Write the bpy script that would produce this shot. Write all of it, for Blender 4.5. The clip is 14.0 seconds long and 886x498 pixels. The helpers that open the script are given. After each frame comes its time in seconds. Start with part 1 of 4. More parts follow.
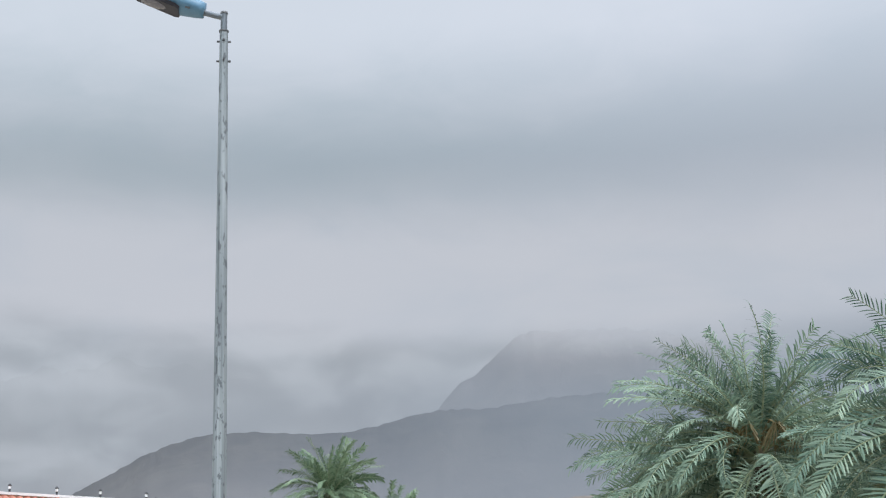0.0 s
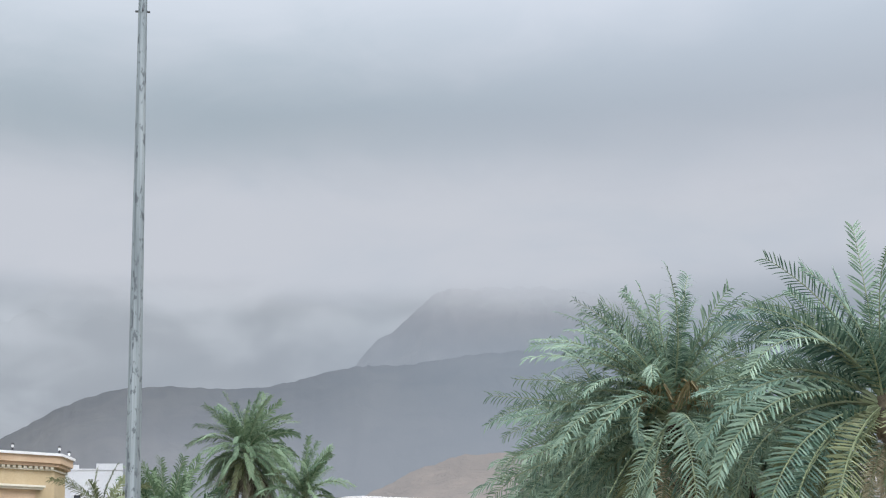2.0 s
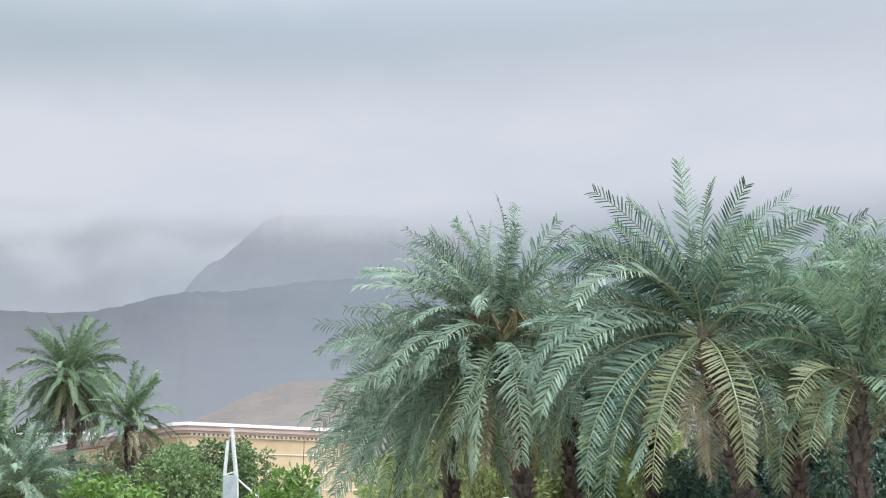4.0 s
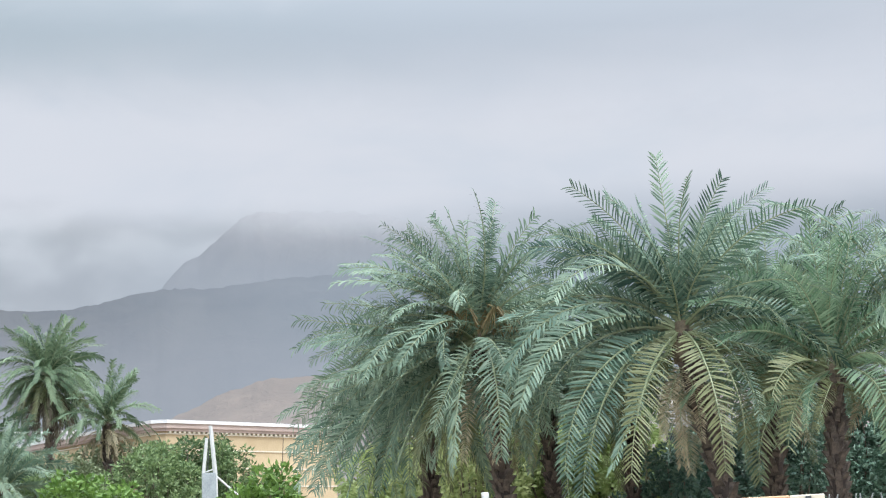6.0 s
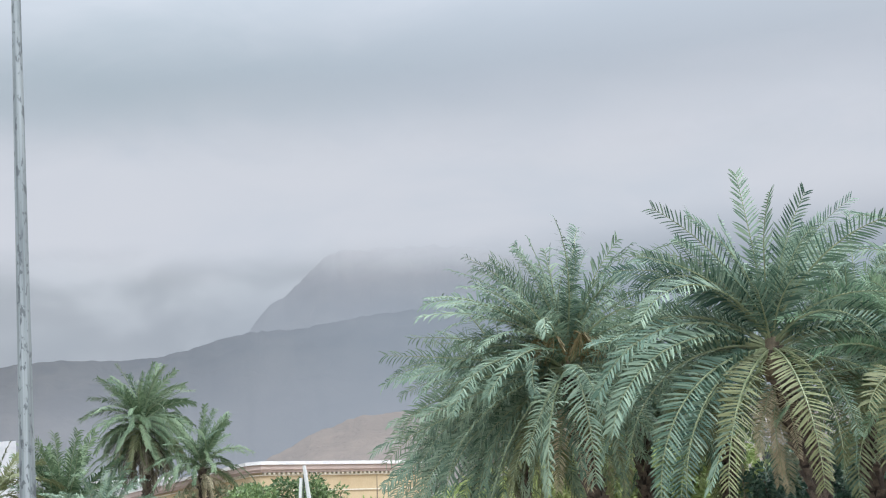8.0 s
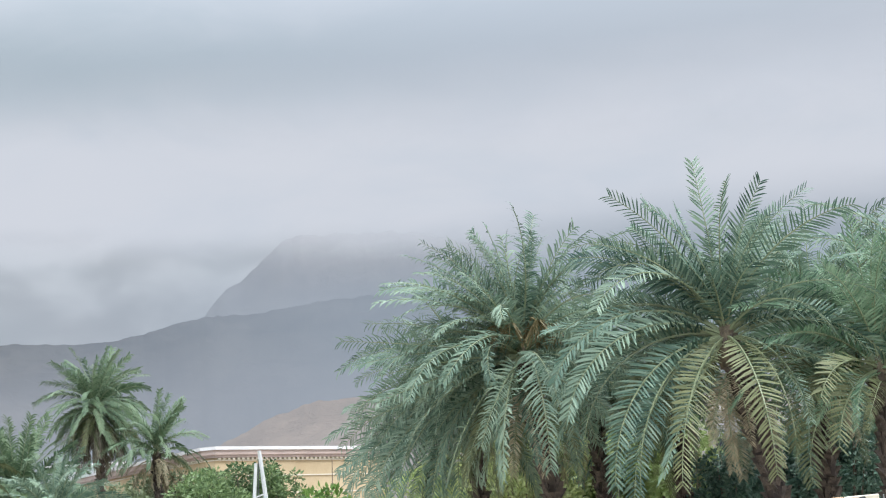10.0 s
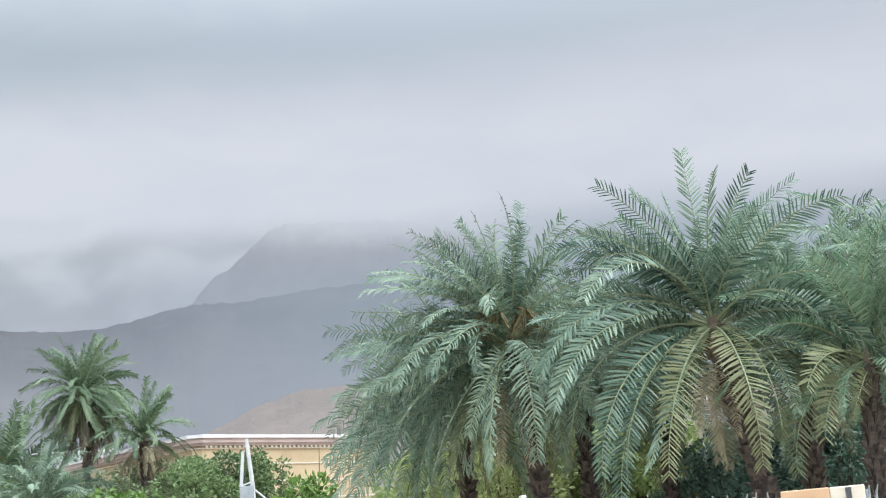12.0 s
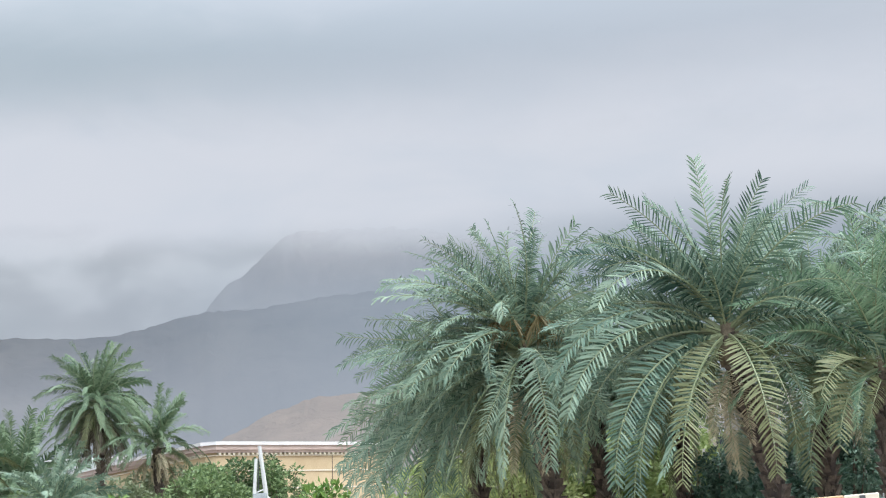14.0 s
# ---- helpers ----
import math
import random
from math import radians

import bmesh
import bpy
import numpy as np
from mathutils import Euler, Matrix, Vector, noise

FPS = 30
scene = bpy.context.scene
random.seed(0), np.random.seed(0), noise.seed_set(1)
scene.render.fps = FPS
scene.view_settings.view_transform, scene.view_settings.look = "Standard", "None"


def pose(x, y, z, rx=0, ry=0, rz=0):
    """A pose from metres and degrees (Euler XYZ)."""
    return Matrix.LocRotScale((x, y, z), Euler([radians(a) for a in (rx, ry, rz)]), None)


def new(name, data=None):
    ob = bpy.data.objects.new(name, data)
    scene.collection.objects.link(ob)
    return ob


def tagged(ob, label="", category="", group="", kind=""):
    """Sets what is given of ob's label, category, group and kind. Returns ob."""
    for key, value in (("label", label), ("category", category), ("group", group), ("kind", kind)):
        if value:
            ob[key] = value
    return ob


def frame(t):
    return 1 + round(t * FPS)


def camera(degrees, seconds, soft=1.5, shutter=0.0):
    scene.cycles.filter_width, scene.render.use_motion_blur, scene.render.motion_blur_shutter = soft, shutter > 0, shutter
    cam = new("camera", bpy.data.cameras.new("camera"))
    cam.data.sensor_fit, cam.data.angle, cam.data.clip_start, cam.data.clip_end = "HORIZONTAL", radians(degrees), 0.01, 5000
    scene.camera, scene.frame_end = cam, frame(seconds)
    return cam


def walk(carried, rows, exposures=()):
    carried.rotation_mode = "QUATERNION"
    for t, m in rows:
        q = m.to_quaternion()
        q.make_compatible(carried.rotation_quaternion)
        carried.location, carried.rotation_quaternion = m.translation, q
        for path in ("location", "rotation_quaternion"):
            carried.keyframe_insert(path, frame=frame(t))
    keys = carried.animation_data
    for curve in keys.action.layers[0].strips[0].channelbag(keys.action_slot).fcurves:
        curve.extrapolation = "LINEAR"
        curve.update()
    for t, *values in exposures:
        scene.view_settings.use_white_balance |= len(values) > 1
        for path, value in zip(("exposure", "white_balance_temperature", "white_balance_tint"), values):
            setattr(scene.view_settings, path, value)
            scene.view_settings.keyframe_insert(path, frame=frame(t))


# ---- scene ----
cam = camera(32.38, 14.0, soft=1.15)

# seconds, turn to the right, tilt up, lean to the right, all from one standpoint
EYE = (0.0, 0.0, 1.5)
TURNS = [
    (0.0, -0.000, 16.678, 1.905),
    (0.5, 0.192, 16.576, 1.968),
    (1.0, 0.634, 16.272, 1.913),
    (1.5, 1.565, 15.722, 1.857),
    (2.0, 3.092, 14.967, 1.867),
    (2.5, 5.019, 14.079, 1.921),
    (3.0, 7.053, 13.238, 2.055),
    (3.5, 8.596, 12.453, 2.116),
    (3.7, 9.075, 12.178, 2.083),
    (5.8, 10.239, 11.835, 2.339),
    (6.0, 10.316, 11.850, 2.746),
    (6.5, 9.396, 12.596, 5.361),
    (7.0, 7.570, 12.989, 5.472),
    (7.2, 7.090, 13.159, 5.101),
    (9.3, 8.160, 13.202, 5.063),
    (9.5, 8.380, 13.058, 5.050),
    (10.0, 8.836, 12.558, 4.998),
    (10.5, 9.127, 12.113, 4.946),
    (11.0, 9.273, 11.925, 4.875),
    (11.5, 9.318, 11.981, 4.799),
    (12.0, 9.255, 12.113, 4.777),
    (12.5, 9.133, 12.242, 4.754),
    (13.0, 8.989, 12.332, 4.671),
    (13.5, 8.879, 12.386, 4.702),
    (14.0, 8.774, 12.427, 4.670),
]
walk(cam, [(t, pose(*EYE, 90 + up, 0, -yaw) @ pose(0, 0, 0, 0, 0, -lean)) for t, yaw, up, lean in TURNS],
     exposures=[(0.0, -0.3), (1.5, -0.3), (2.5, -0.09), (3.7, 0.03), (6.0, 0.06), (7.0, 0.0), (9.4, -0.12), (10.8, 0.06), (12.0, 0.03), (14.0, 0.0)])


# ---- world, sun ----
world = bpy.data.worlds.new("overcast_sky")
scene.world = world
world.use_nodes = True


def maths(tree, op, a, b=None, clamp=False):
    m = tree.nodes.new("ShaderNodeMath")
    m.operation, m.use_clamp = op, clamp
    for slot, v in zip(m.inputs, (a, b)):
        if v is None:
            continue
        if isinstance(v, (int, float)):
            slot.default_value = v
        else:
            tree.links.new(v, slot)
    return m.outputs[0]


def smooth(tree, v, low, high, to_low=0.0, to_high=1.0):
    m = tree.nodes.new("ShaderNodeMapRange")
    m.interpolation_type = "SMOOTHSTEP"
    tree.links.new(v, m.inputs["Value"])
    for key, x in zip(("From Min", "From Max", "To Min", "To Max"), (low, high, to_low, to_high)):
        m.inputs[key].default_value = x
    return m.outputs["Result"]


def noise_tex(tree, vector, scale, detail=4, rough=0.5, distort=0.0):
    n = tree.nodes.new("ShaderNodeTexNoise")
    tree.links.new(vector, n.inputs["Vector"])
    n.inputs["Scale"].default_value, n.inputs["Detail"].default_value = scale, detail
    n.inputs["Roughness"].default_value, n.inputs["Distortion"].default_value = rough, distort
    return n.outputs["Fac"]


def mapped(tree, vector, scale=(1, 1, 1), rot=(0, 0, 0), loc=(0, 0, 0)):
    m = tree.nodes.new("ShaderNodeMapping")
    tree.links.new(vector, m.inputs["Vector"])
    m.inputs["Scale"].default_value = scale
    m.inputs["Rotation"].default_value = [radians(a) for a in rot]
    m.inputs["Location"].default_value = loc
    return m.outputs["Vector"]


def mixed(tree, fac, a, b, blend="MIX"):
    m = tree.nodes.new("ShaderNodeMix")
    m.data_type, m.blend_type = "RGBA", blend
    for slot, v in ((m.inputs[0], fac), (m.inputs[6], a), (m.inputs[7], b)):
        if isinstance(v, (int, float)):
            slot.default_value = v
        elif isinstance(v, tuple):
            slot.default_value = (*v, 1)
        else:
            tree.links.new(v, slot)
    return m.outputs[2]


SUN_UP, SUN_TURN = 52, 128
CLOUD_DARK, CLOUD_MID, CLOUD_LIGHT = (0.41, 0.495, 0.56), (0.505, 0.57, 0.655), (0.66, 0.695, 0.775)

wt = world.node_tree
wt.nodes.clear()
sky = wt.nodes.new("ShaderNodeTexSky")
sky.sky_type, sky.sun_disc = "NISHITA", False
sky.sun_elevation, sky.sun_rotation = radians(SUN_UP), radians(SUN_TURN)
way = wt.nodes.new("ShaderNodeTexCoord").outputs["Generated"]
split = wt.nodes.new("ShaderNodeSeparateXYZ")
wt.links.new(way, split.inputs[0])
# a stratus deck: bright low down, a darker belt that climbs slowly to the right, lighter again above, with wisps in it
bands = noise_tex(wt, mapped(wt, way, (2.4, 2.4, 7.0), (0, 30, 0), (0.35, 0.1, 0.22)), 1.6, 4, 0.5, 0.4)
wisps = noise_tex(wt, mapped(wt, way, (4, 4, 9), (0, 28, 0), (2.1, 0, 0.7)), 2.6, 6, 0.6, 0.6)
ragged = maths(wt, "ADD", maths(wt, "MULTIPLY", maths(wt, "SUBTRACT", bands, 0.5), 0.1), maths(wt, "MULTIPLY", maths(wt, "SUBTRACT", wisps, 0.5), 0.045))
high = maths(wt, "ADD", maths(wt, "ADD", split.outputs["Z"], maths(wt, "MULTIPLY", split.outputs["X"], -0.07)), ragged)
low_edge = maths(wt, "ADD", high, maths(wt, "MULTIPLY", split.outputs["X"], -0.075))
fac = maths(wt, "ADD", smooth(wt, low_edge, 0.205, 0.325, 1.0, 0.0), smooth(wt, high, 0.335, 0.44, 0.0, 0.6))
fac = maths(wt, "ADD", fac, maths(wt, "MULTIPLY", maths(wt, "SUBTRACT", wisps, 0.5), 0.2), clamp=True)
belt = mixed(wt, smooth(wt, split.outputs["X"], -0.25, 0.25), CLOUD_DARK, CLOUD_MID)
cloud = mixed(wt, fac, belt, CLOUD_LIGHT)
# the deck brightens towards the zenith
lift = maths(wt, "MULTIPLY", smooth(wt, split.outputs["Z"], 0.32, 0.43, 1.0, 1.45), smooth(wt, split.outputs["Z"], 0.45, 0.85, 1.0, 3.8))
# and towards the veiled sun, behind the viewer
lift = maths(wt, "MULTIPLY", lift, smooth(wt, split.outputs["Y"], 0.15, -0.8, 1.0, 1.8))
grow = wt.nodes.new("ShaderNodeVectorMath")
grow.operation = "SCALE"
wt.links.new(cloud, grow.inputs[0])
wt.links.new(lift, grow.inputs["Scale"])
clear = wt.nodes.new("ShaderNodeVectorMath")
clear.operation = "SCALE"
wt.links.new(sky.outputs[0], clear.inputs[0])
clear.inputs["Scale"].default_value = 0.08
total = mixed(wt, 0.94, clear.outputs[0], grow.outputs[0])
back = wt.nodes.new("ShaderNodeBackground")
wt.links.new(total, back.inputs["Color"])
wt.links.new(back.outputs[0], wt.nodes.new("ShaderNodeOutputWorld").inputs["Surface"])

sun = new("sun", bpy.data.lights.new("sun", "SUN"))
sun.data.energy, sun.data.angle, sun.data.color = 1.5, radians(18), (1.0, 0.97, 0.92)
sun.matrix_world = pose(0, 0, 60, 90 - SUN_UP, 0, -SUN_TURN + 180)


# ---- materials ----
def material(name, rough=0.6, metal=0.0):
    m = bpy.data.materials.new(name)
    m.use_nodes = True
    t = m.node_tree
    b = t.nodes["Principled BSDF"]
    b.inputs["Roughness"].default_value, b.inputs["Metallic"].default_value = rough, metal
    return m, t, b


def bumped(t, b, height, strength, distance=0.01):
    n = t.nodes.new("ShaderNodeBump")
    n.inputs["Strength"].default_value, n.inputs["Distance"].default_value = strength, distance
    t.links.new(height, n.inputs["Height"])
    t.links.new(n.outputs[0], b.inputs["Normal"])


def coords(t, which="Object"):
    return t.nodes.new("ShaderNodeTexCoord").outputs[which]


def plain(name, low, high, rough=0.6, metal=0.0, scale=3.0, bump=0.15, fine=40.0, stretch=(1, 1, 1)):
    """Two tones by a broad and a fine grain."""
    m, t, b = material(name, rough, metal)
    c = mapped(t, coords(t), stretch)
    broad, grain = noise_tex(t, c, scale, 5, 0.6), noise_tex(t, c, fine, 3, 0.6)
    f = maths(t, "ADD", maths(t, "MULTIPLY", broad, 0.65), maths(t, "MULTIPLY", grain, 0.35))
    t.links.new(mixed(t, smooth(t, f, 0.34, 0.66), low, high), b.inputs["Base Color"])
    if bump:
        bumped(t, b, grain, bump)
    return m


def leafy(name, dark, mid, light, rough=0.42, shine=0.5, through_light=0.18):
    """Leaf colour that varies from frond to frond and leaf to leaf, with some light let through."""
    m, t, b = material(name, rough)
    b.inputs["Specular IOR Level"].default_value = shine
    info = t.nodes.new("ShaderNodeObjectInfo").outputs["Random"]
    leaf = t.nodes.new("ShaderNodeNewGeometry").outputs["Random Per Island"]
    tone = mixed(t, smooth(t, info, 0.0, 1.0), dark, mid)
    f = maths(t, "ADD", maths(t, "MULTIPLY", leaf, 0.5), maths(t, "MULTIPLY", noise_tex(t, coords(t), 1.3, 2), 0.35))
    f = maths(t, "ADD", f, maths(t, "MULTIPLY", maths(t, "FRACT", maths(t, "MULTIPLY", info, 7.31)), 0.42))
    tone = mixed(t, smooth(t, f, 0.3, 1.05), tone, light)
    t.links.new(tone, b.inputs["Base Color"])
    tr = t.nodes.new("ShaderNodeBsdfTranslucent")
    t.links.new(tone, tr.inputs["Color"])
    mix = t.nodes.new("ShaderNodeMixShader")
    mix.inputs[0].default_value = through_light
    out = t.nodes["Material Output"]
    t.links.new(b.outputs[0], mix.inputs[1])
    t.links.new(tr.outputs[0], mix.inputs[2])
    t.links.new(mix.outputs[0], out.inputs["Surface"])
    return m


PALM_GREEN = leafy("date_palm_leaf", (0.04, 0.086, 0.064), (0.098, 0.172, 0.122), (0.255, 0.345, 0.25), 0.5, 0.3, 0.2)
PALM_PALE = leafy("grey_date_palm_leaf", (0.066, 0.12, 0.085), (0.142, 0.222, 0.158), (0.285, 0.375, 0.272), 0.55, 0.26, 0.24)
PALM_FAR = leafy("young_palm_leaf", (0.058, 0.11, 0.062), (0.11, 0.18, 0.098), (0.225, 0.31, 0.185), 0.5, 0.3, 0.2)
PALM_FRESH = leafy("fresh_palm_leaf", (0.085, 0.165, 0.10), (0.14, 0.245, 0.145), (0.27, 0.385, 0.25), 0.52, 0.28, 0.24)
PALM_OLD = leafy("ageing_palm_leaf", (0.085, 0.108, 0.052), (0.13, 0.15, 0.072), (0.20, 0.22, 0.11), 0.5, 0.3)
PALM_DRY = leafy("dry_palm_leaf", (0.24, 0.20, 0.13), (0.36, 0.31, 0.21), (0.48, 0.43, 0.30), 0.8, 0.2)
PALM_DEAD = leafy("dead_palm_leaf", (0.055, 0.05, 0.04), (0.09, 0.08, 0.06), (0.16, 0.145, 0.105), 0.85, 0.15)
FICUS = leafy("ficus_leaf", (0.055, 0.105, 0.04), (0.10, 0.165, 0.065), (0.26, 0.35, 0.155), 0.5, 0.35, 0.25)
SHRUB = leafy("bright_shrub_leaf", (0.06, 0.13, 0.022), (0.09, 0.185, 0.035), (0.19, 0.31, 0.075), 0.45, 0.4, 0.25)
HEDGE = leafy("garden_tree_leaf", (0.17, 0.24, 0.08), (0.25, 0.33, 0.12), (0.44, 0.49, 0.22), 0.45, 0.4, 0.4)
SILVER = leafy("grey_green_leaf", (0.085, 0.115, 0.055), (0.135, 0.17, 0.085), (0.245, 0.285, 0.155), 0.55)
DARK_LEAF = leafy("dark_garden_leaf", (0.045, 0.1, 0.075), (0.075, 0.155, 0.11), (0.16, 0.26, 0.185), 0.4)
RACHIS = plain("frond_rib", (0.15, 0.19, 0.10), (0.25, 0.28, 0.16), 0.5, 0, 4, 0.1)
BARK = plain("palm_bark", (0.02, 0.015, 0.013), (0.055, 0.04, 0.033), 0.9, 0, 5, 0.5, 30)
BOOT = plain("leaf_base", (0.034, 0.027, 0.023), (0.14, 0.11, 0.088), 0.85, 0, 7, 0.4, 45)
FIBRE = plain("crown_fibre", (0.075, 0.06, 0.042), (0.18, 0.145, 0.095), 0.95, 0, 8, 0.5, 60)
STALK = plain("fruit_stalk", (0.13, 0.105, 0.045), (0.22, 0.17, 0.075), 0.55, 0, 8, 0.1)
WOOD = plain("grey_bark", (0.10, 0.08, 0.06), (0.2, 0.165, 0.13), 0.9, 0, 6, 0.4, 40)
GALVANISED = plain("galvanised_steel", (0.085, 0.105, 0.122), (0.19, 0.22, 0.245), 0.5, 0.3, 2.2, 0.05, 25, (6, 6, 0.8))


def scuffed_steel(name):
    """Zinc-coated steel: soft streaks down the pole, dark worn patches and drips."""
    m, t, b = material(name, 0.5, 0.3)
    c = coords(t)
    streak = noise_tex(t, mapped(t, c, (22, 22, 0.5)), 1.0, 4, 0.6)
    patch = noise_tex(t, mapped(t, c, (20, 20, 7)), 1.2, 5, 0.6, 0.15)
    tone = mixed(t, smooth(t, streak, 0.32, 0.68), (0.14, 0.165, 0.175), (0.29, 0.325, 0.335))
    tone = mixed(t, smooth(t, patch, 0.545, 0.61, 0.0, 0.8), tone, (0.07, 0.08, 0.09))
    t.links.new(tone, b.inputs["Base Color"])
    bumped(t, b, patch, 0.1)
    return m


POLE_STEEL = scuffed_steel("scuffed_galvanised_steel")
STEEL_DARK = plain("dark_steel", (0.06, 0.065, 0.07), (0.12, 0.125, 0.13), 0.5, 0.4, 8)
LAMP_BLUE = plain("blue_lamp_housing", (0.06, 0.155, 0.25), (0.095, 0.215, 0.32), 0.45, 0, 3, 0.03)
LAMP_LENS = plain("grey_lamp_lens", (0.10, 0.10, 0.12), (0.17, 0.17, 0.19), 0.25, 0, 8, 0)
LAMP_GREY = plain("lamp_underside", (0.010, 0.012, 0.02), (0.02, 0.023, 0.036), 0.6, 0, 5)
WALL_YELLOW = plain("yellow_plaster", (0.45, 0.345, 0.21), (0.54, 0.43, 0.275), 0.85, 0, 0.7, 0.12, 18)
WALL_TAN = plain("tan_plaster", (0.47, 0.33, 0.22), (0.56, 0.41, 0.28), 0.85, 0, 0.9, 0.12, 18)
WALL_WHITE = plain("white_plaster", (0.48, 0.49, 0.51), (0.56, 0.565, 0.58), 0.8, 0, 0.5, 0.08, 14)
WALL_PALE = plain("pale_grey_plaster", (0.36, 0.37, 0.385), (0.48, 0.485, 0.49), 0.8, 0, 0.6, 0.1, 14)
TRIM_WHITE = plain("white_trim", (0.60, 0.59, 0.59), (0.73, 0.72, 0.72), 0.7, 0, 1.2, 0.08, 20)
TRIM_CREAM = plain("cream_trim", (0.60, 0.55, 0.45), (0.70, 0.65, 0.54), 0.8, 0, 1.2, 0.08, 20)
CORNICE = plain("rose_tan_cornice", (0.40, 0.315, 0.28), (0.48, 0.385, 0.345), 0.85, 0, 1.0, 0.1, 20)
TILE_RED = plain("red_clay_tile", (0.26, 0.08, 0.05), (0.48, 0.19, 0.125), 0.75, 0, 2.5, 0.2, 30)
LANTERN_BLACK = plain("black_metal", (0.02, 0.02, 0.022), (0.04, 0.04, 0.045), 0.5, 0.3, 8)
LANTERN_WHITE = plain("milky_lantern_glass", (0.72, 0.72, 0.72), (0.8, 0.8, 0.8), 0.3, 0, 8, 0)
PANE = plain("dark_window_glass", (0.02, 0.024, 0.03), (0.035, 0.04, 0.045), 0.08, 0, 3, 0)
PAINT_WHITE = plain("white_painted_steel", (0.52, 0.53, 0.53), (0.64, 0.64, 0.635), 0.45, 0, 3, 0.04)
PANEL_CREAM = plain("cream_panel", (0.60, 0.54, 0.43), (0.68, 0.62, 0.51), 0.55, 0, 2, 0.03)
PANEL_ORANGE = plain("peach_panel", (0.52, 0.33, 0.185), (0.59, 0.385, 0.23), 0.55, 0, 2, 0.03)
FENCE_GREY = plain("grey_fence_paint", (0.28, 0.31, 0.33), (0.42, 0.46, 0.47), 0.5, 0.2, 5, 0.05)
GROUND = plain("sandy_ground", (0.27, 0.23, 0.18), (0.40, 0.35, 0.28), 0.95, 0, 0.15, 0.3, 3)
ASPHALT = plain("asphalt", (0.04, 0.04, 0.042), (0.065, 0.065, 0.068), 0.8, 0, 0.6, 0.3, 30)
KERB = plain("kerb_concrete", (0.4, 0.39, 0.37), (0.52, 0.51, 0.48), 0.85, 0, 1.5, 0.2, 20)


def rock(name, low, high, scale):
    m, t, b = material(name, 0.95)
    b.inputs["Specular IOR Level"].default_value = 0.1
    c = coords(t)
    big = noise_tex(t, mapped(t, c, (1, 1, 0.35)), scale, 8, 0.62, 0.6)
    gully = noise_tex(t, mapped(t, c, (1, 1, 0.6)), scale * 5, 6, 0.6, 1.2)
    f = maths(t, "ADD", maths(t, "MULTIPLY", big, 0.6), maths(t, "MULTIPLY", gully, 0.4))
    t.links.new(mixed(t, smooth(t, f, 0.36, 0.64), low, high), b.inputs["Base Color"])
    bumped(t, b, gully, 0.4, 14)
    return m


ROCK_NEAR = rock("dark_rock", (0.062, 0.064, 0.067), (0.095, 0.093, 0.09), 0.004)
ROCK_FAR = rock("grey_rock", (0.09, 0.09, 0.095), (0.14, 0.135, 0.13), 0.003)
ROCK_BROWN = rock("brown_gravel_slope", (0.14, 0.105, 0.077), (0.19, 0.142, 0.104), 0.012)


def glowing_mist(name, colour, low, high, foot, head, ragged, scale, gone, rise=0.0, side=None, shade=0.9):
    """Haze or thin cloud painted as a see-through sheet that emits its own pale tone: how much it hides goes from foot
    (at height low) to head (at height high), with a ragged edge, and it thins out between the two heights in gone."""
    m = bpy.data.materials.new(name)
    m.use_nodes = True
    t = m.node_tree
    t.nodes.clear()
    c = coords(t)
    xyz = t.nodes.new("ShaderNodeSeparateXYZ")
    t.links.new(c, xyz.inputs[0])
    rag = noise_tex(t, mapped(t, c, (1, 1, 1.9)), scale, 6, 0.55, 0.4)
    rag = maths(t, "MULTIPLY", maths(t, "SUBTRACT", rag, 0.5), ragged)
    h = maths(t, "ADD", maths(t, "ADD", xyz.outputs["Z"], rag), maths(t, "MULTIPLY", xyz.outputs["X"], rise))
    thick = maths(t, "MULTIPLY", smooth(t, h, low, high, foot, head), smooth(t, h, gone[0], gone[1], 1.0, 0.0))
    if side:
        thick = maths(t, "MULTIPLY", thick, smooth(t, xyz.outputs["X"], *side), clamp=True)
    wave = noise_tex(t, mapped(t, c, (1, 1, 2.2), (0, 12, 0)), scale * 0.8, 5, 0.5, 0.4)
    # sky-lit haze tone put in as emission
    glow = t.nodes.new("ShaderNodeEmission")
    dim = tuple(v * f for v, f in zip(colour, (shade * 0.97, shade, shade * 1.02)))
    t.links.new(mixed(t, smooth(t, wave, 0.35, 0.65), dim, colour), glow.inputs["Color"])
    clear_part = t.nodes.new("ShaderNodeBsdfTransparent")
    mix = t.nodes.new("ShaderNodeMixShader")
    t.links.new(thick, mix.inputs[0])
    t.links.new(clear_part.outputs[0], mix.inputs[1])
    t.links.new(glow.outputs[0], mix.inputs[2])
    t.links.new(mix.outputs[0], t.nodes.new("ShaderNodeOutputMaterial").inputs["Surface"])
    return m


# ---- making meshes ----
def polar(az, d, el=None, z=0.0):
    """A place by its bearing from the standpoint (degrees to the right of straight ahead), distance, and height or elevation."""
    a = radians(az)
    return Vector((d * math.sin(a), d * math.cos(a), z if el is None else EYE[2] + d * math.tan(radians(el))))


def mesh_of(name, verts, faces, mat, smooth_faces=False):
    me = bpy.data.meshes.new(name)
    me.from_pydata([tuple(v) for v in verts], [], faces)
    for m in (mat if isinstance(mat, (list, tuple)) else [mat]):
        me.materials.append(m)
    if smooth_faces:
        me.polygons.foreach_set("use_smooth", [True] * len(me.polygons))
    me.update()
    return me


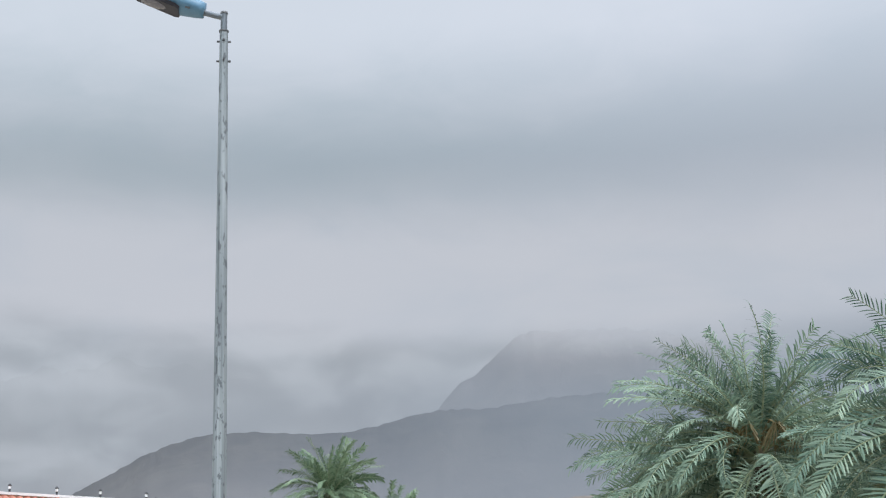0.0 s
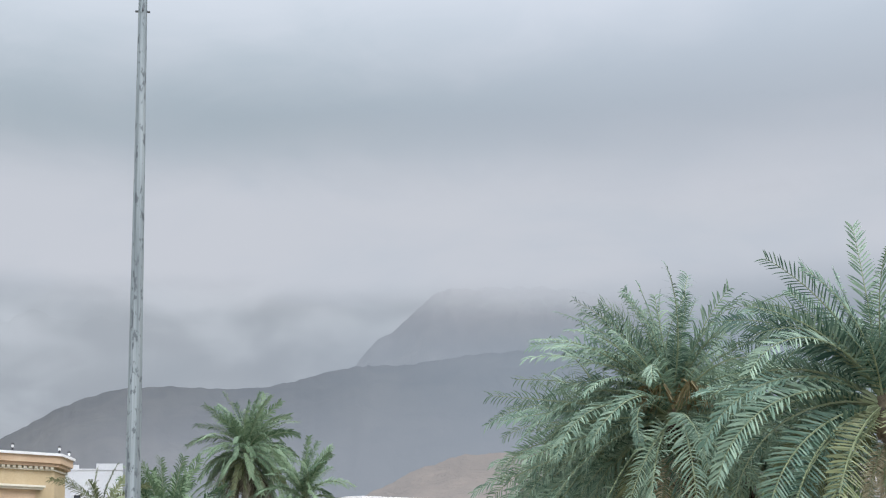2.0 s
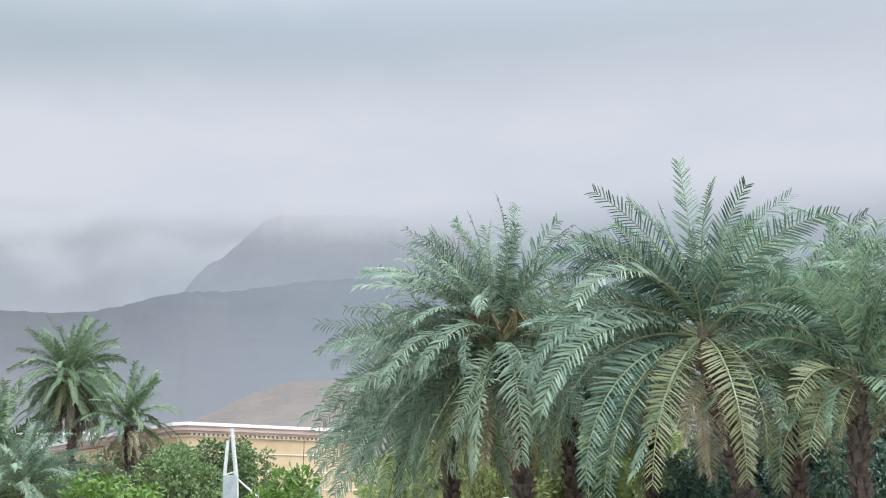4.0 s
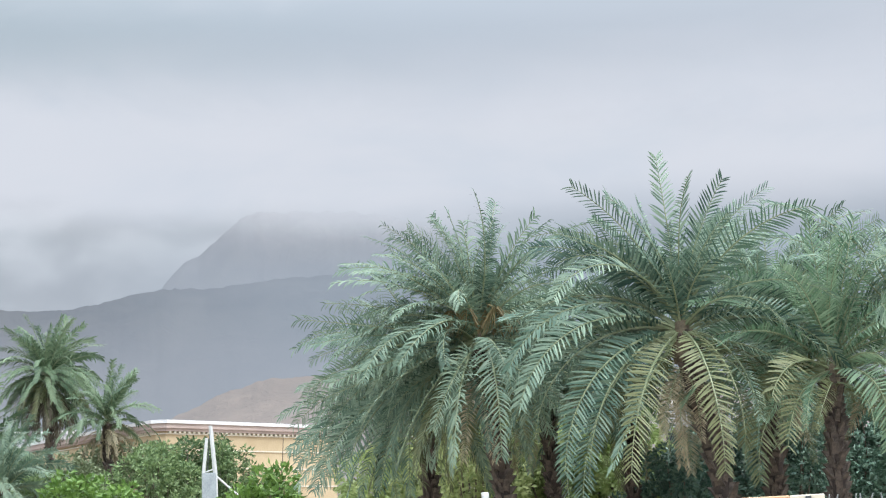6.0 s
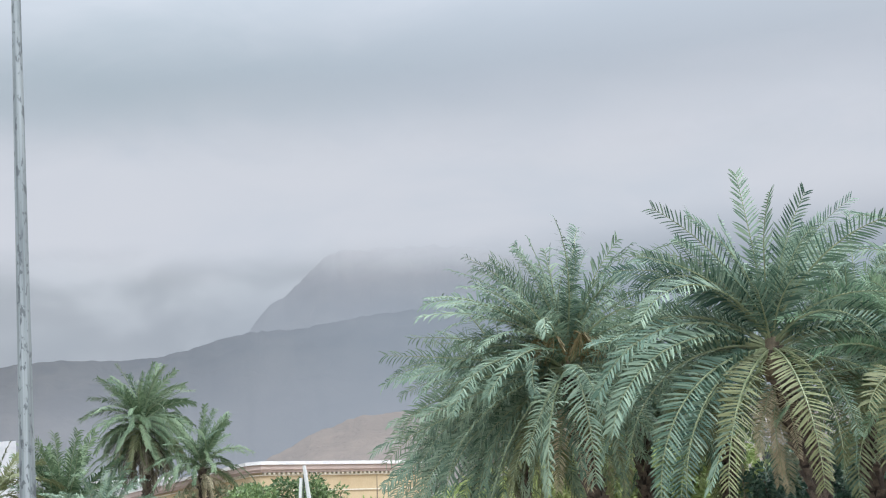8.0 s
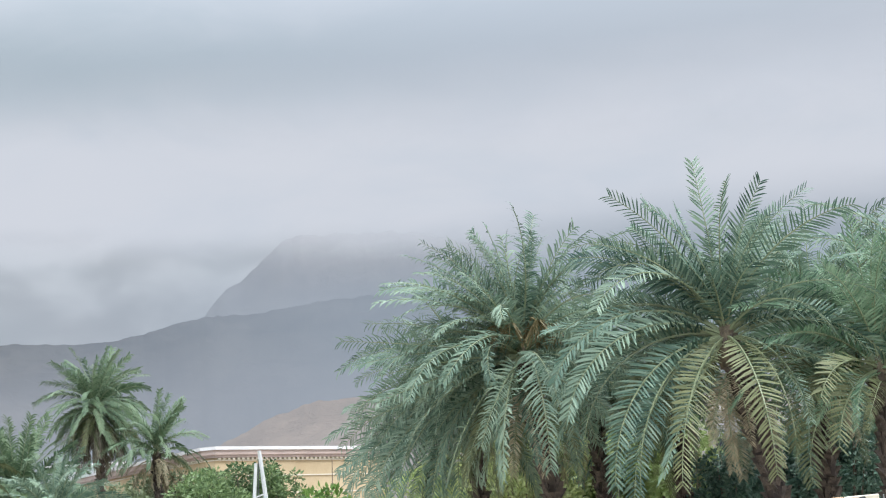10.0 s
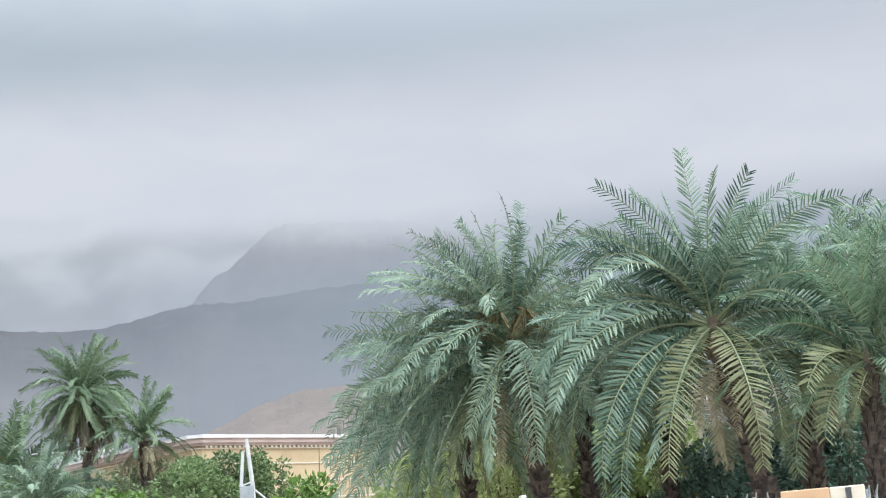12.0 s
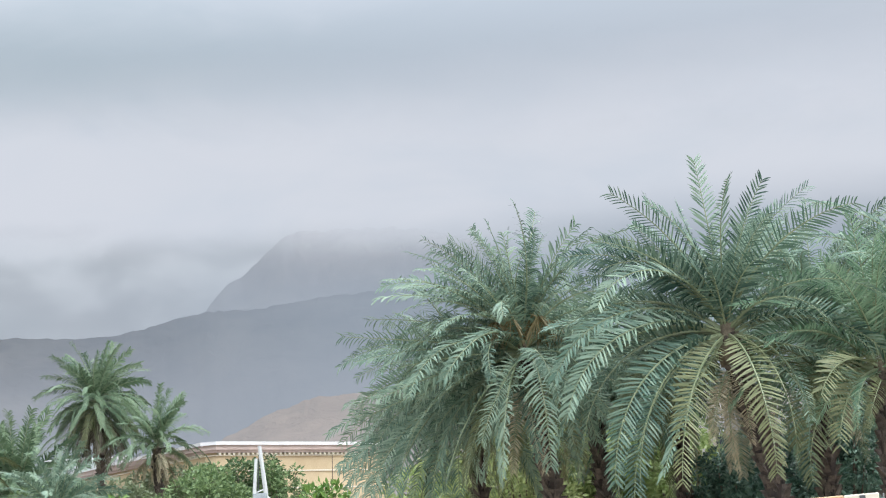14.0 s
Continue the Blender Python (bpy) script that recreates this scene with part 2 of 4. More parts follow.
def part(name, shape, mat, parent=None, label="", m=None, soft=False):
    """One mesh object, from a bmesh, a mesh, or (verts, faces), under a thing or a part."""
    if isinstance(shape, bmesh.types.BMesh):
        me = bpy.data.meshes.new(name)
        shape.to_mesh(me)
        shape.free()
        me.materials.append(mat)
        if soft:
            me.polygons.foreach_set("use_smooth", [True] * len(me.polygons))
    elif isinstance(shape, bpy.types.Mesh):
        me = shape
    else:
        me = mesh_of(name, shape[0], shape[1], mat, soft)
    ob = new(name, me)
    if parent is not None:
        ob.parent = parent
    if m is not None:
        ob.matrix_basis = m
    return tagged(ob, label)


def box(w, d, h, at=(0, 0, 0), bevel=0.0):
    """A block that stands with the middle of its foot at the given place."""
    bm = bmesh.new()
    bmesh.ops.create_cube(bm, size=1, matrix=Matrix.Translation((at[0], at[1], at[2] + h / 2)) @ Matrix.Diagonal((w, d, h, 1)))
    if bevel:
        bmesh.ops.bevel(bm, geom=bm.edges[:], offset=bevel, segments=2, affect="EDGES", profile=0.5)
    return bm


def tube(points, radii, sides=8, start=0.0, cap=True):
    """A tapered tube along a line of points."""
    verts, faces = [], []
    pts = [Vector(p) for p in points]
    ref = Vector((0, 0, 1))
    for i, p in enumerate(pts):
        along = (pts[min(i + 1, len(pts) - 1)] - pts[max(i - 1, 0)]).normalized()
        side = along.cross(ref if abs(along.z) < 0.95 else Vector((0, 1, 0))).normalized()
        up = side.cross(along)
        for k in range(sides):
            a = start + 2 * math.pi * k / sides
            verts.append(p + (side * math.cos(a) + up * math.sin(a)) * radii[i])
    for i in range(len(pts) - 1):
        for k in range(sides):
            j = (k + 1) % sides
            faces.append((i * sides + k, i * sides + j, (i + 1) * sides + j, (i + 1) * sides + k))
    if cap:
        faces.append(tuple(range(sides))[::-1])
        faces.append(tuple((len(pts) - 1) * sides + k for k in range(sides)))
    return verts, faces


def merged(*shapes):
    verts, faces = [], []
    for v, f in shapes:
        n = len(verts)
        verts += v
        faces += [tuple(i + n for i in q) for q in f]
    return verts, faces


def prism(outline, low, high):
    """An upright block over an outline of (x, y) corners, counter-clockwise."""
    n = len(outline)
    verts = [(x, y, low) for x, y in outline] + [(x, y, high) for x, y in outline]
    faces = [tuple(range(n))[::-1], tuple(range(n, 2 * n))]
    faces += [(i, (i + 1) % n, n + (i + 1) % n, n + i) for i in range(n)]
    return verts, faces


def thing(name, at, label, category, group="", turn=0.0, kind=""):
    ob = new(name)
    ob.empty_display_size = 0.3
    ob.matrix_basis = pose(*at, 0, 0, turn)
    return tagged(ob, label, category, group, kind)


# ---- ground, road ----
def disc(radius, z, rings=(0.01, 0.04, 0.12, 0.35, 1.0), sides=72):
    verts, faces = [(0, 0, z)], []
    for r in rings:
        verts += [(radius * r * math.cos(2 * math.pi * k / sides), radius * r * math.sin(2 * math.pi * k / sides), z) for k in range(sides)]
    for k in range(sides):
        j = (k + 1) % sides
        faces.append((0, 1 + k, 1 + j))
        for i in range(len(rings) - 1):
            faces.append((1 + i * sides + k, 1 + (i + 1) * sides + k, 1 + (i + 1) * sides + j, 1 + i * sides + j))
    return verts, faces


tagged(part("ground", disc(4800, 0.0), GROUND), "flat sandy gravel ground under garden palms", "ground", kind="structure")
tagged(part("road", box(60, 9, 0.05, (0, 0.5, -0.046)), ASPHALT), "wet dark asphalt road along the garden fence", "road", kind="structure")
tagged(part("kerb", box(60, 0.18, 0.15, (0, 5.1, 0), 0.02), KERB), "grey concrete kerb along the road", "kerb", kind="structure")


# ---- mountains and low cloud ----
def between(x, knots):
    return float(np.interp(x, [k[0] for k in knots], [k[1] for k in knots]))


def ridge_line(name, mat, crest_at, foot_at, knots, rough, seed, label, span=(-60, 60), step=0.1, craggy=0.006):
    """A range of hills round the plain: its crest rises to the elevations given by bearing, with spurs and gullies below."""
    verts, faces = [], []
    azs = np.arange(span[0], span[1] + 0.01, step)
    rows = 16
    for a in azs:
        el = between(a, knots)
        top = math.tan(radians(el)) * crest_at + EYE[2]
        p = Vector((a * 0.35, seed, 0))
        top += top * rough * (noise.fractal(p * 2.2, 0.9, 2.0, 5) * 0.6)
        crag = top * craggy * noise.fractal(Vector((a * 2.4, seed * 2, 3.3)), 0.8, 2.1, 5)
        for r in range(rows + 4):
            u = r / rows
            if u <= 1:
                d = foot_at + (crest_at - foot_at) * u
                h = top * (0.25 * u + 0.75 * u ** 1.5)
                spur = noise.ridged_multi_fractal(Vector((a * 0.35 + u * 1.1, u * 2.4, seed * 3.1)), 0.8, 2.1, 4, 0.9, 1.8)
                h += (spur - 1.1) * top * 0.07 * u * (1 - u) * 2.2 + crag * u ** 12
            else:
                d = crest_at * (1 + (u - 1) * 1.2)
                h = top * (1 - (u - 1) * 3)
            verts.append(polar(a, d, z=max(h, -1) if r else -2))
    n = rows + 4
    for i in range(len(azs) - 1):
        for r in range(n - 1):
            faces.append((i * n + r, (i + 1) * n + r, (i + 1) * n + r + 1, i * n + r + 1))
    ob = part(name, (verts, faces), mat, soft=True)
    return tagged(ob, label, "mountain", kind="structure")


def cloud_sheet(name, mat, d, low, high, label, span=(-80, 80)):
    verts, faces = [], []
    azs = np.arange(span[0], span[1] + 0.1, 4.0)
    for a in azs:
        verts += [polar(a, d, z=low), polar(a, d, z=high)]
    for i in range(len(azs) - 1):
        faces.append((2 * i, 2 * i + 2, 2 * i + 3, 2 * i + 1))
    ob = part(name, (verts, faces), mat)
    return tagged(ob, label, "cloud", kind="structure")


# emitted colour that stands in for aerial haze over the ridge
HAZE_GLOW = (0.365, 0.42, 0.50)
ridge_line("brown_hill", ROCK_BROWN, 760, 420, [(-75, 2), (-30, 2.2), (-6, 3.0), (-0.4, 5.75), (1.7, 6.7), (3.2, 7.15), (3.8, 7.25), (5.2, 7.3), (8, 7.4), (12, 7.2), (20, 6), (75, 3)], 0.02, 4.0,
           "bare brown gravel hill behind the villas")
ridge_line("dark_ridge", ROCK_NEAR, 2100, 1150, [(-75, 3), (-25, 3.5), (-16, 6.55), (-13.85, 7.8), (-12.9, 8.31), (-11.9, 8.88), (-11.2, 9.23), (-10.4, 9.54), (-9.65, 9.8), (-8.8, 9.93), (-8.0, 9.97), (-7.0, 9.97), (-5.6, 9.88), (-3.6, 9.97), (-2.15, 10.27), (-1.1, 10.52),
           (-0.3, 10.66), (1.65, 10.68), (4, 10.95), (9, 11.2), (20, 11), (35, 9), (75, 5)], 0.003, 9.0, "long dark bare mountain ridge under low cloud")
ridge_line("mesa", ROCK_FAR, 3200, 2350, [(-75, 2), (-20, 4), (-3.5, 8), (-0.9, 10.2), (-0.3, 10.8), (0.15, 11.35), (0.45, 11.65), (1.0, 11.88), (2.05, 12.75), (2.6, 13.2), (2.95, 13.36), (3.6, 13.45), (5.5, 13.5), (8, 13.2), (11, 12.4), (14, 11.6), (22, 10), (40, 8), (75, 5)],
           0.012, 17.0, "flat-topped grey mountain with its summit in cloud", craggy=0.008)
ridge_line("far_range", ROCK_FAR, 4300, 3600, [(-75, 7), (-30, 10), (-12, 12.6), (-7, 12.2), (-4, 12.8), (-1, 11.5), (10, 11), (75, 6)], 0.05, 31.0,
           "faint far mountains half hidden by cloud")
# added glowing sheets: they lay the pale of haze and cloud over the rock
cloud_sheet("rain_haze_glow", glowing_mist("rain_haze_glow", (0.47, 0.50, 0.565), 0, 60, 0.5, 0.46, 12, 0.008, (48, 72), side=(-105, -40, 0.05, 1.0)), 390, -5, 120, "glowing see-through sheet of grey haze before the brown hill")
cloud_sheet("valley_haze_glow", glowing_mist("valley_haze_glow", HAZE_GLOW, 0, 330, 0.36, 0.34, 40, 0.003, (200, 270), side=(-300, 220, 0.1, 2.5)), 1050, -5, 400, "glowing see-through sheet of grey haze before the dark ridge")
cloud_sheet("mesa_cloud", glowing_mist("mesa_cloud", (0.665, 0.70, 0.775), 484, 580, 0.34, 0.985, 80, 0.0036, (660, 860), rise=0.05, shade=0.95), 2280, -5, 1200, "white cloud lying over the summit of the mesa")
cloud_sheet("range_cloud", glowing_mist("range_cloud", (0.60, 0.655, 0.72), 400, 720, 0.74, 0.985, 380, 0.0042, (815, 1060), shade=0.62, side=(-1000, -350, 0.88, 1.0)), 3450, -5, 1800, "grey rain cloud before the far mountains")


# ---- street lamp ----
def street_lamp(az, d):
    foot = polar(az, d)
    top = EYE[2] + d * math.tan(radians(24.83)) - 0.015
    lamp = thing("street_lamp", foot, "tall galvanised street lamp with a blue lantern head", "street lamp")
    part("base_plate", box(0.4, 0.4, 0.025, (0, 0, 0), 0.004), GALVANISED, lamp)
    for k in range(4):
        x, y = 0.15 * (1 if k % 2 else -1), 0.15 * (1 if k > 1 else -1)
        part("anchor_bolt", tube([(x, y, 0.02), (x, y, 0.075)], [0.014, 0.014], 6), STEEL_DARK, lamp)
    steps = 14
    pts = [(0, 0, 0.025 + (top - 0.025) * i / steps) for i in range(steps + 1)]
    pole = part("pole", tube(pts, [0.094 - 0.05 * i / steps for i in range(steps + 1)], 8, radians(12)), POLE_STEEL, lamp, "octagonal galvanised pole with dark scuffs")
    part("service_door", box(0.012, 0.1, 0.5, (0.083, 0, 0.75), 0.004), GALVANISED, pole)
    # welded sleeve, clamp collars and set screws at the head
    part("sleeve", tube([(0, 0, top), (0, 0, top + 0.014)], [0.05, 0.05], 16), STEEL_DARK, lamp, "dark sleeve ring")
    for z in (top - 0.105, top - 0.32):
        for a in (8, 98, 188, 270 + 8):
            c, s = math.cos(radians(a)), math.sin(radians(a))
            r = 0.044 + 0.05 * (top - z) / top
            part("set_screw", tube([(c * (r - 0.01), s * (r - 0.01), z), (c * (r + 0.026), s * (r + 0.026), z)], [0.011, 0.011], 6), STEEL_DARK, pole)
    part("spigot", tube([(0, 0, top + 0.02), (0, 0, top + 0.205)], [0.034, 0.034], 14), GALVANISED, lamp, "short steel spigot")
    part("spigot_cap", tube([(0, 0, top + 0.2), (0, 0, top + 0.222)], [0.04, 0.036], 14), STEEL_DARK, lamp)
    # arm and head reach out square to the line of sight
    out = Vector((-math.cos(radians(az)), math.sin(radians(az)), 0))
    arm_z = top + 0.165
    part("arm", tube([out * 0.02 + Vector((0, 0, arm_z)), out * 0.25 + Vector((0, 0, arm_z + 0.055))], [0.031, 0.031], 14), GALVANISED, lamp)
    head = new("lantern_head")
    head.parent = lamp
    frame_m = Matrix.Translation(out * 0.2 + Vector((0, 0, arm_z + 0.045))) @ Matrix((
        (out.x, out.y, 0, 0), (out.y, -out.x, 0, 0), (0, 0, 1, 0), (0, 0, 0, 1))) @ pose(0, 0, 0, 0, -15, 0)
    head.matrix_basis = frame_m
    # housing: an upper shell that swells and then narrows to the tip
    n, rings, faces, verts = 18, 15, [], []
    for i in range(rings):
        u = i / (rings - 1)
        x = 0.74 * u
        half = 0.05 + 0.115 * math.sin(math.pi * min(1, u * 0.9 + 0.08)) ** 0.7 if i < rings - 1 else 0.04
        rise = 0.055 + 0.075 * math.sin(math.pi * min(1, u * 0.75 + 0.2))
        sag = -0.045 - 0.03 * math.sin(math.pi * min(1, u + 0.1)) if u < 0.42 else -0.06 + 0.045 * (u - 0.42) / 0.58
        for k in range(n):
            a = 2 * math.pi * k / n
            z = math.sin(a)
            verts.append((x, math.cos(a) * half, z * rise if z > 0 else z * -sag))
    for i in range(rings - 1):
        for k in range(n):
            j = (k + 1) % n
            faces.append((i * n + k, (i + 1) * n + k, (i + 1) * n + j, i * n + j))
    faces += [tuple(range(n)), tuple((rings - 1) * n + k for k in range(n))[::-1]]
    part("housing", (verts, faces), LAMP_BLUE, head, "faded blue moulded housing", soft=True)
    # underside tray and the clear bowl of the lamp
    verts, faces = [], []
    for i in range(11):
        u = i / 10
        x = 0.24 + 0.49 * u
        half = (0.15 - 0.02 * u) * (1 if 0 < i < 10 else 0.75)
        low = -0.085 + 0.065 * u
        verts += [(x, -half, low + 0.03), (x, -half * 0.82, low), (x, half * 0.82, low), (x, half, low + 0.03)]
    for i in range(10):
        for k in range(3):
            faces.append((i * 4 + k, i * 4 + k + 1, i * 4 + k + 5, i * 4 + k + 4))
        faces.append((i * 4 + 3, i * 4, i * 4 + 4, i * 4 + 7))
    faces += [(0, 3, 2, 1), (40, 41, 42, 43)]
    part("underside_tray", (verts, faces), LAMP_GREY, head, "dark grey underside tray")
    bm = bmesh.new()
    bmesh.ops.create_uvsphere(bm, u_segments=18, v_segments=10, radius=1, matrix=Matrix.Translation((0.5, 0, -0.045)) @ Matrix.Diagonal((0.15, 0.09, 0.035, 1)))
    part("lens", bm, LAMP_LENS, head, "milky lamp lens", soft=True)
    part("latch", box(0.05, 0.02, 0.05, (0.16, -0.11, -0.05), 0.004), STEEL_DARK, head)
    return lamp


street_lamp(-8.62, 14.3)


# ---- palms ----
def frond_mesh(name, length, rise, droop, seed, per_metre=12.0, leaf=0.46, hang=0.1, mat=None, width=0.045, sweep=0.0, fore=0.35, twist=0.0, blunt=0.0, loose=1.0):
    """A feather leaf that leaves its foot along +x at the angle rise and bends down by droop towards its tip;
    leaflets stand off both sides in two ranks; twist turns the blade round its rib, blunt keeps the leaflets long up to the tip."""
    rng = random.Random(seed)
    n = 16
    pts, dirs, sides = [Vector((0, 0, 0))], [], []
    for i in range(n):
        u = (i + 0.5) / n
        a = radians(rise - droop * u ** 1.1)
        b = radians(sweep * u ** 1.5)
        dirs.append(Vector((math.cos(a) * math.cos(b), math.cos(a) * math.sin(b), math.sin(a))))
        sides.append(Vector((-math.sin(b), math.cos(b), 0)))
        pts.append(pts[-1] + dirs[-1] * (length / n))
    dirs.append(dirs[-1])
    sides.append(sides[-1])
    verts, faces = tube(pts, [0.036 * (1 - 0.86 * (i / n) ** 0.6) for i in range(n + 1)], 4, radians(45))
    rib_faces = len(faces)
    down = Vector((0, 0, -1))
    pairs = max(14, int(length * per_metre))
    for i in range(pairs):
        s = min(max(0.13 + 0.87 * (i + rng.uniform(-0.25, 0.25)) / (pairs - 1), 0.12), 0.995)
        k = min(int(s * n), n - 1)
        p = pts[k].lerp(pts[k + 1], s * n - k)
        t = dirs[k].lerp(dirs[k + 1], s * n - k).normalized()
        flat = sides[k]
        up0 = t.cross(flat).normalized()
        w = radians(twist * min(1, 0.3 + s))
        side0 = flat * math.cos(w) + up0 * math.sin(w)
        up = t.cross(side0).normalized()
        size = leaf * (0.5 + 0.5 * min(1, (s - 0.1) / 0.22)) * (1 - (0.5 - 0.4 * blunt) * max(0, s - 0.55) / 0.45)
        for sign in (-1, 1):
            if rng.random() < 0.05:
                continue
            fwd = fore + 0.75 * s ** 1.6 + rng.uniform(-0.13, 0.13) * loose
            lift = rng.choice((0.08, 0.25, 0.42)) * (1 - 0.55 * s) + rng.uniform(-0.08, 0.08) * loose
            d = (side0 * sign + t * fwd + up * lift).normalized()
            size1 = size * rng.uniform(1 - 0.15 * loose, 1.1)
            bend = hang * (0.5 + 0.9 * s) * rng.uniform(0.5, 1.6)
            d2 = (d + down * bend).normalized()
            d3 = (d2 + down * bend * 1.2).normalized()
            face_way = t - d * t.dot(d)
            face_way = (face_way.normalized() + up * 0.35 * sign).normalized()
            w1 = width * (0.8 + 0.3 * rng.random()) * (1 - 0.3 * s)
            q1 = p + d * size1 * 0.38
            q2 = q1 + d2 * size1 * 0.36
            q3 = q2 + d3 * size1 * 0.28
            b = len(verts)
            verts += [p - face_way * w1 * 0.28, p + face_way * w1 * 0.28, q1 + face_way * w1 * 0.5, q1 - face_way * w1 * 0.5,
                      q2 + face_way * w1 * 0.4, q2 - face_way * w1 * 0.4, q3]
            faces += [(b, b + 1, b + 2, b + 3), (b + 3, b + 2, b + 4, b + 5), (b + 5, b + 4, b + 6)]
    me = mesh_of(name, verts, faces, [RACHIS, mat or PALM_GREEN])
    me.polygons.foreach_set("material_index", [0] * rib_faces + [1] * (len(faces) - rib_faces))
    return me


RISES = ((86, 22), (76, 44), (64, 66), (48, 84), (30, 92), (10, 84), (-14, 62), (-42, 40))
CRISP = dict(per_metre=12.0, leaf=0.46, width=0.046, hang=0.08)
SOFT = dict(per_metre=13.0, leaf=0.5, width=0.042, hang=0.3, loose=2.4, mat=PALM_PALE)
YOUNG = dict(per_metre=18.0, leaf=0.5, width=0.06, hang=0.3, fore=0.7, blunt=0.6, loose=3.0, mat=PALM_FAR)


def frond_kit(style, seed):
    return [[frond_mesh("frond", 3.4, rise, droop, seed + 10 * i + k, sweep=(-14, 8, 20)[k], twist=(-40, 12, 48)[k], **style) for k in range(3)] for i, (rise, droop) in enumerate(RISES)]


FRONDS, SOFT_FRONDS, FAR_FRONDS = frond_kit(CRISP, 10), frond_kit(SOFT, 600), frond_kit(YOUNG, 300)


def boots(height, radius, count, seed, lean):
    """Stubs of cut leaves that wind round a trunk."""
    rng = random.Random(seed)
    verts, faces = [], []
    for i in range(count):
        u = (i + 0.5) / count
        z = 0.15 + (height - 0.3) * u + rng.uniform(-0.05, 0.05)
        a = i * 2.39996 + rng.uniform(-0.4, 0.4)
        out = Vector((math.cos(a), math.sin(a), 0))
        side = Vector((-out.y, out.x, 0))
        r = radius(u)
        c = lean(u) + out * r * 0.86
        c.z = z
        w, h, t = rng.uniform(0.045, 0.10), rng.uniform(0.12, 0.27), rng.uniform(0.04, 0.17)
        b = len(verts)
        verts += [c - side * w, c + side * w, c + side * w * 0.55 + Vector((0, 0, h)) + out * t, c - side * w * 0.55 + Vector((0, 0, h)) + out * t,
                  c + side * w * 0.5 + Vector((0, 0, h * 1.02)), c - side * w * 0.5 + Vector((0, 0, h * 1.02))]
        faces += [(b, b + 1, b + 2, b + 3), (b + 3, b + 2, b + 4, b + 5), (b, b + 3, b + 5), (b + 1, b + 4, b + 2)]
    return verts, faces


def recolour(ob, mat, label=""):
    ob.material_slots[1].link = "OBJECT"
    ob.material_slots[1].material = mat
    if label:
        ob["label"] = label


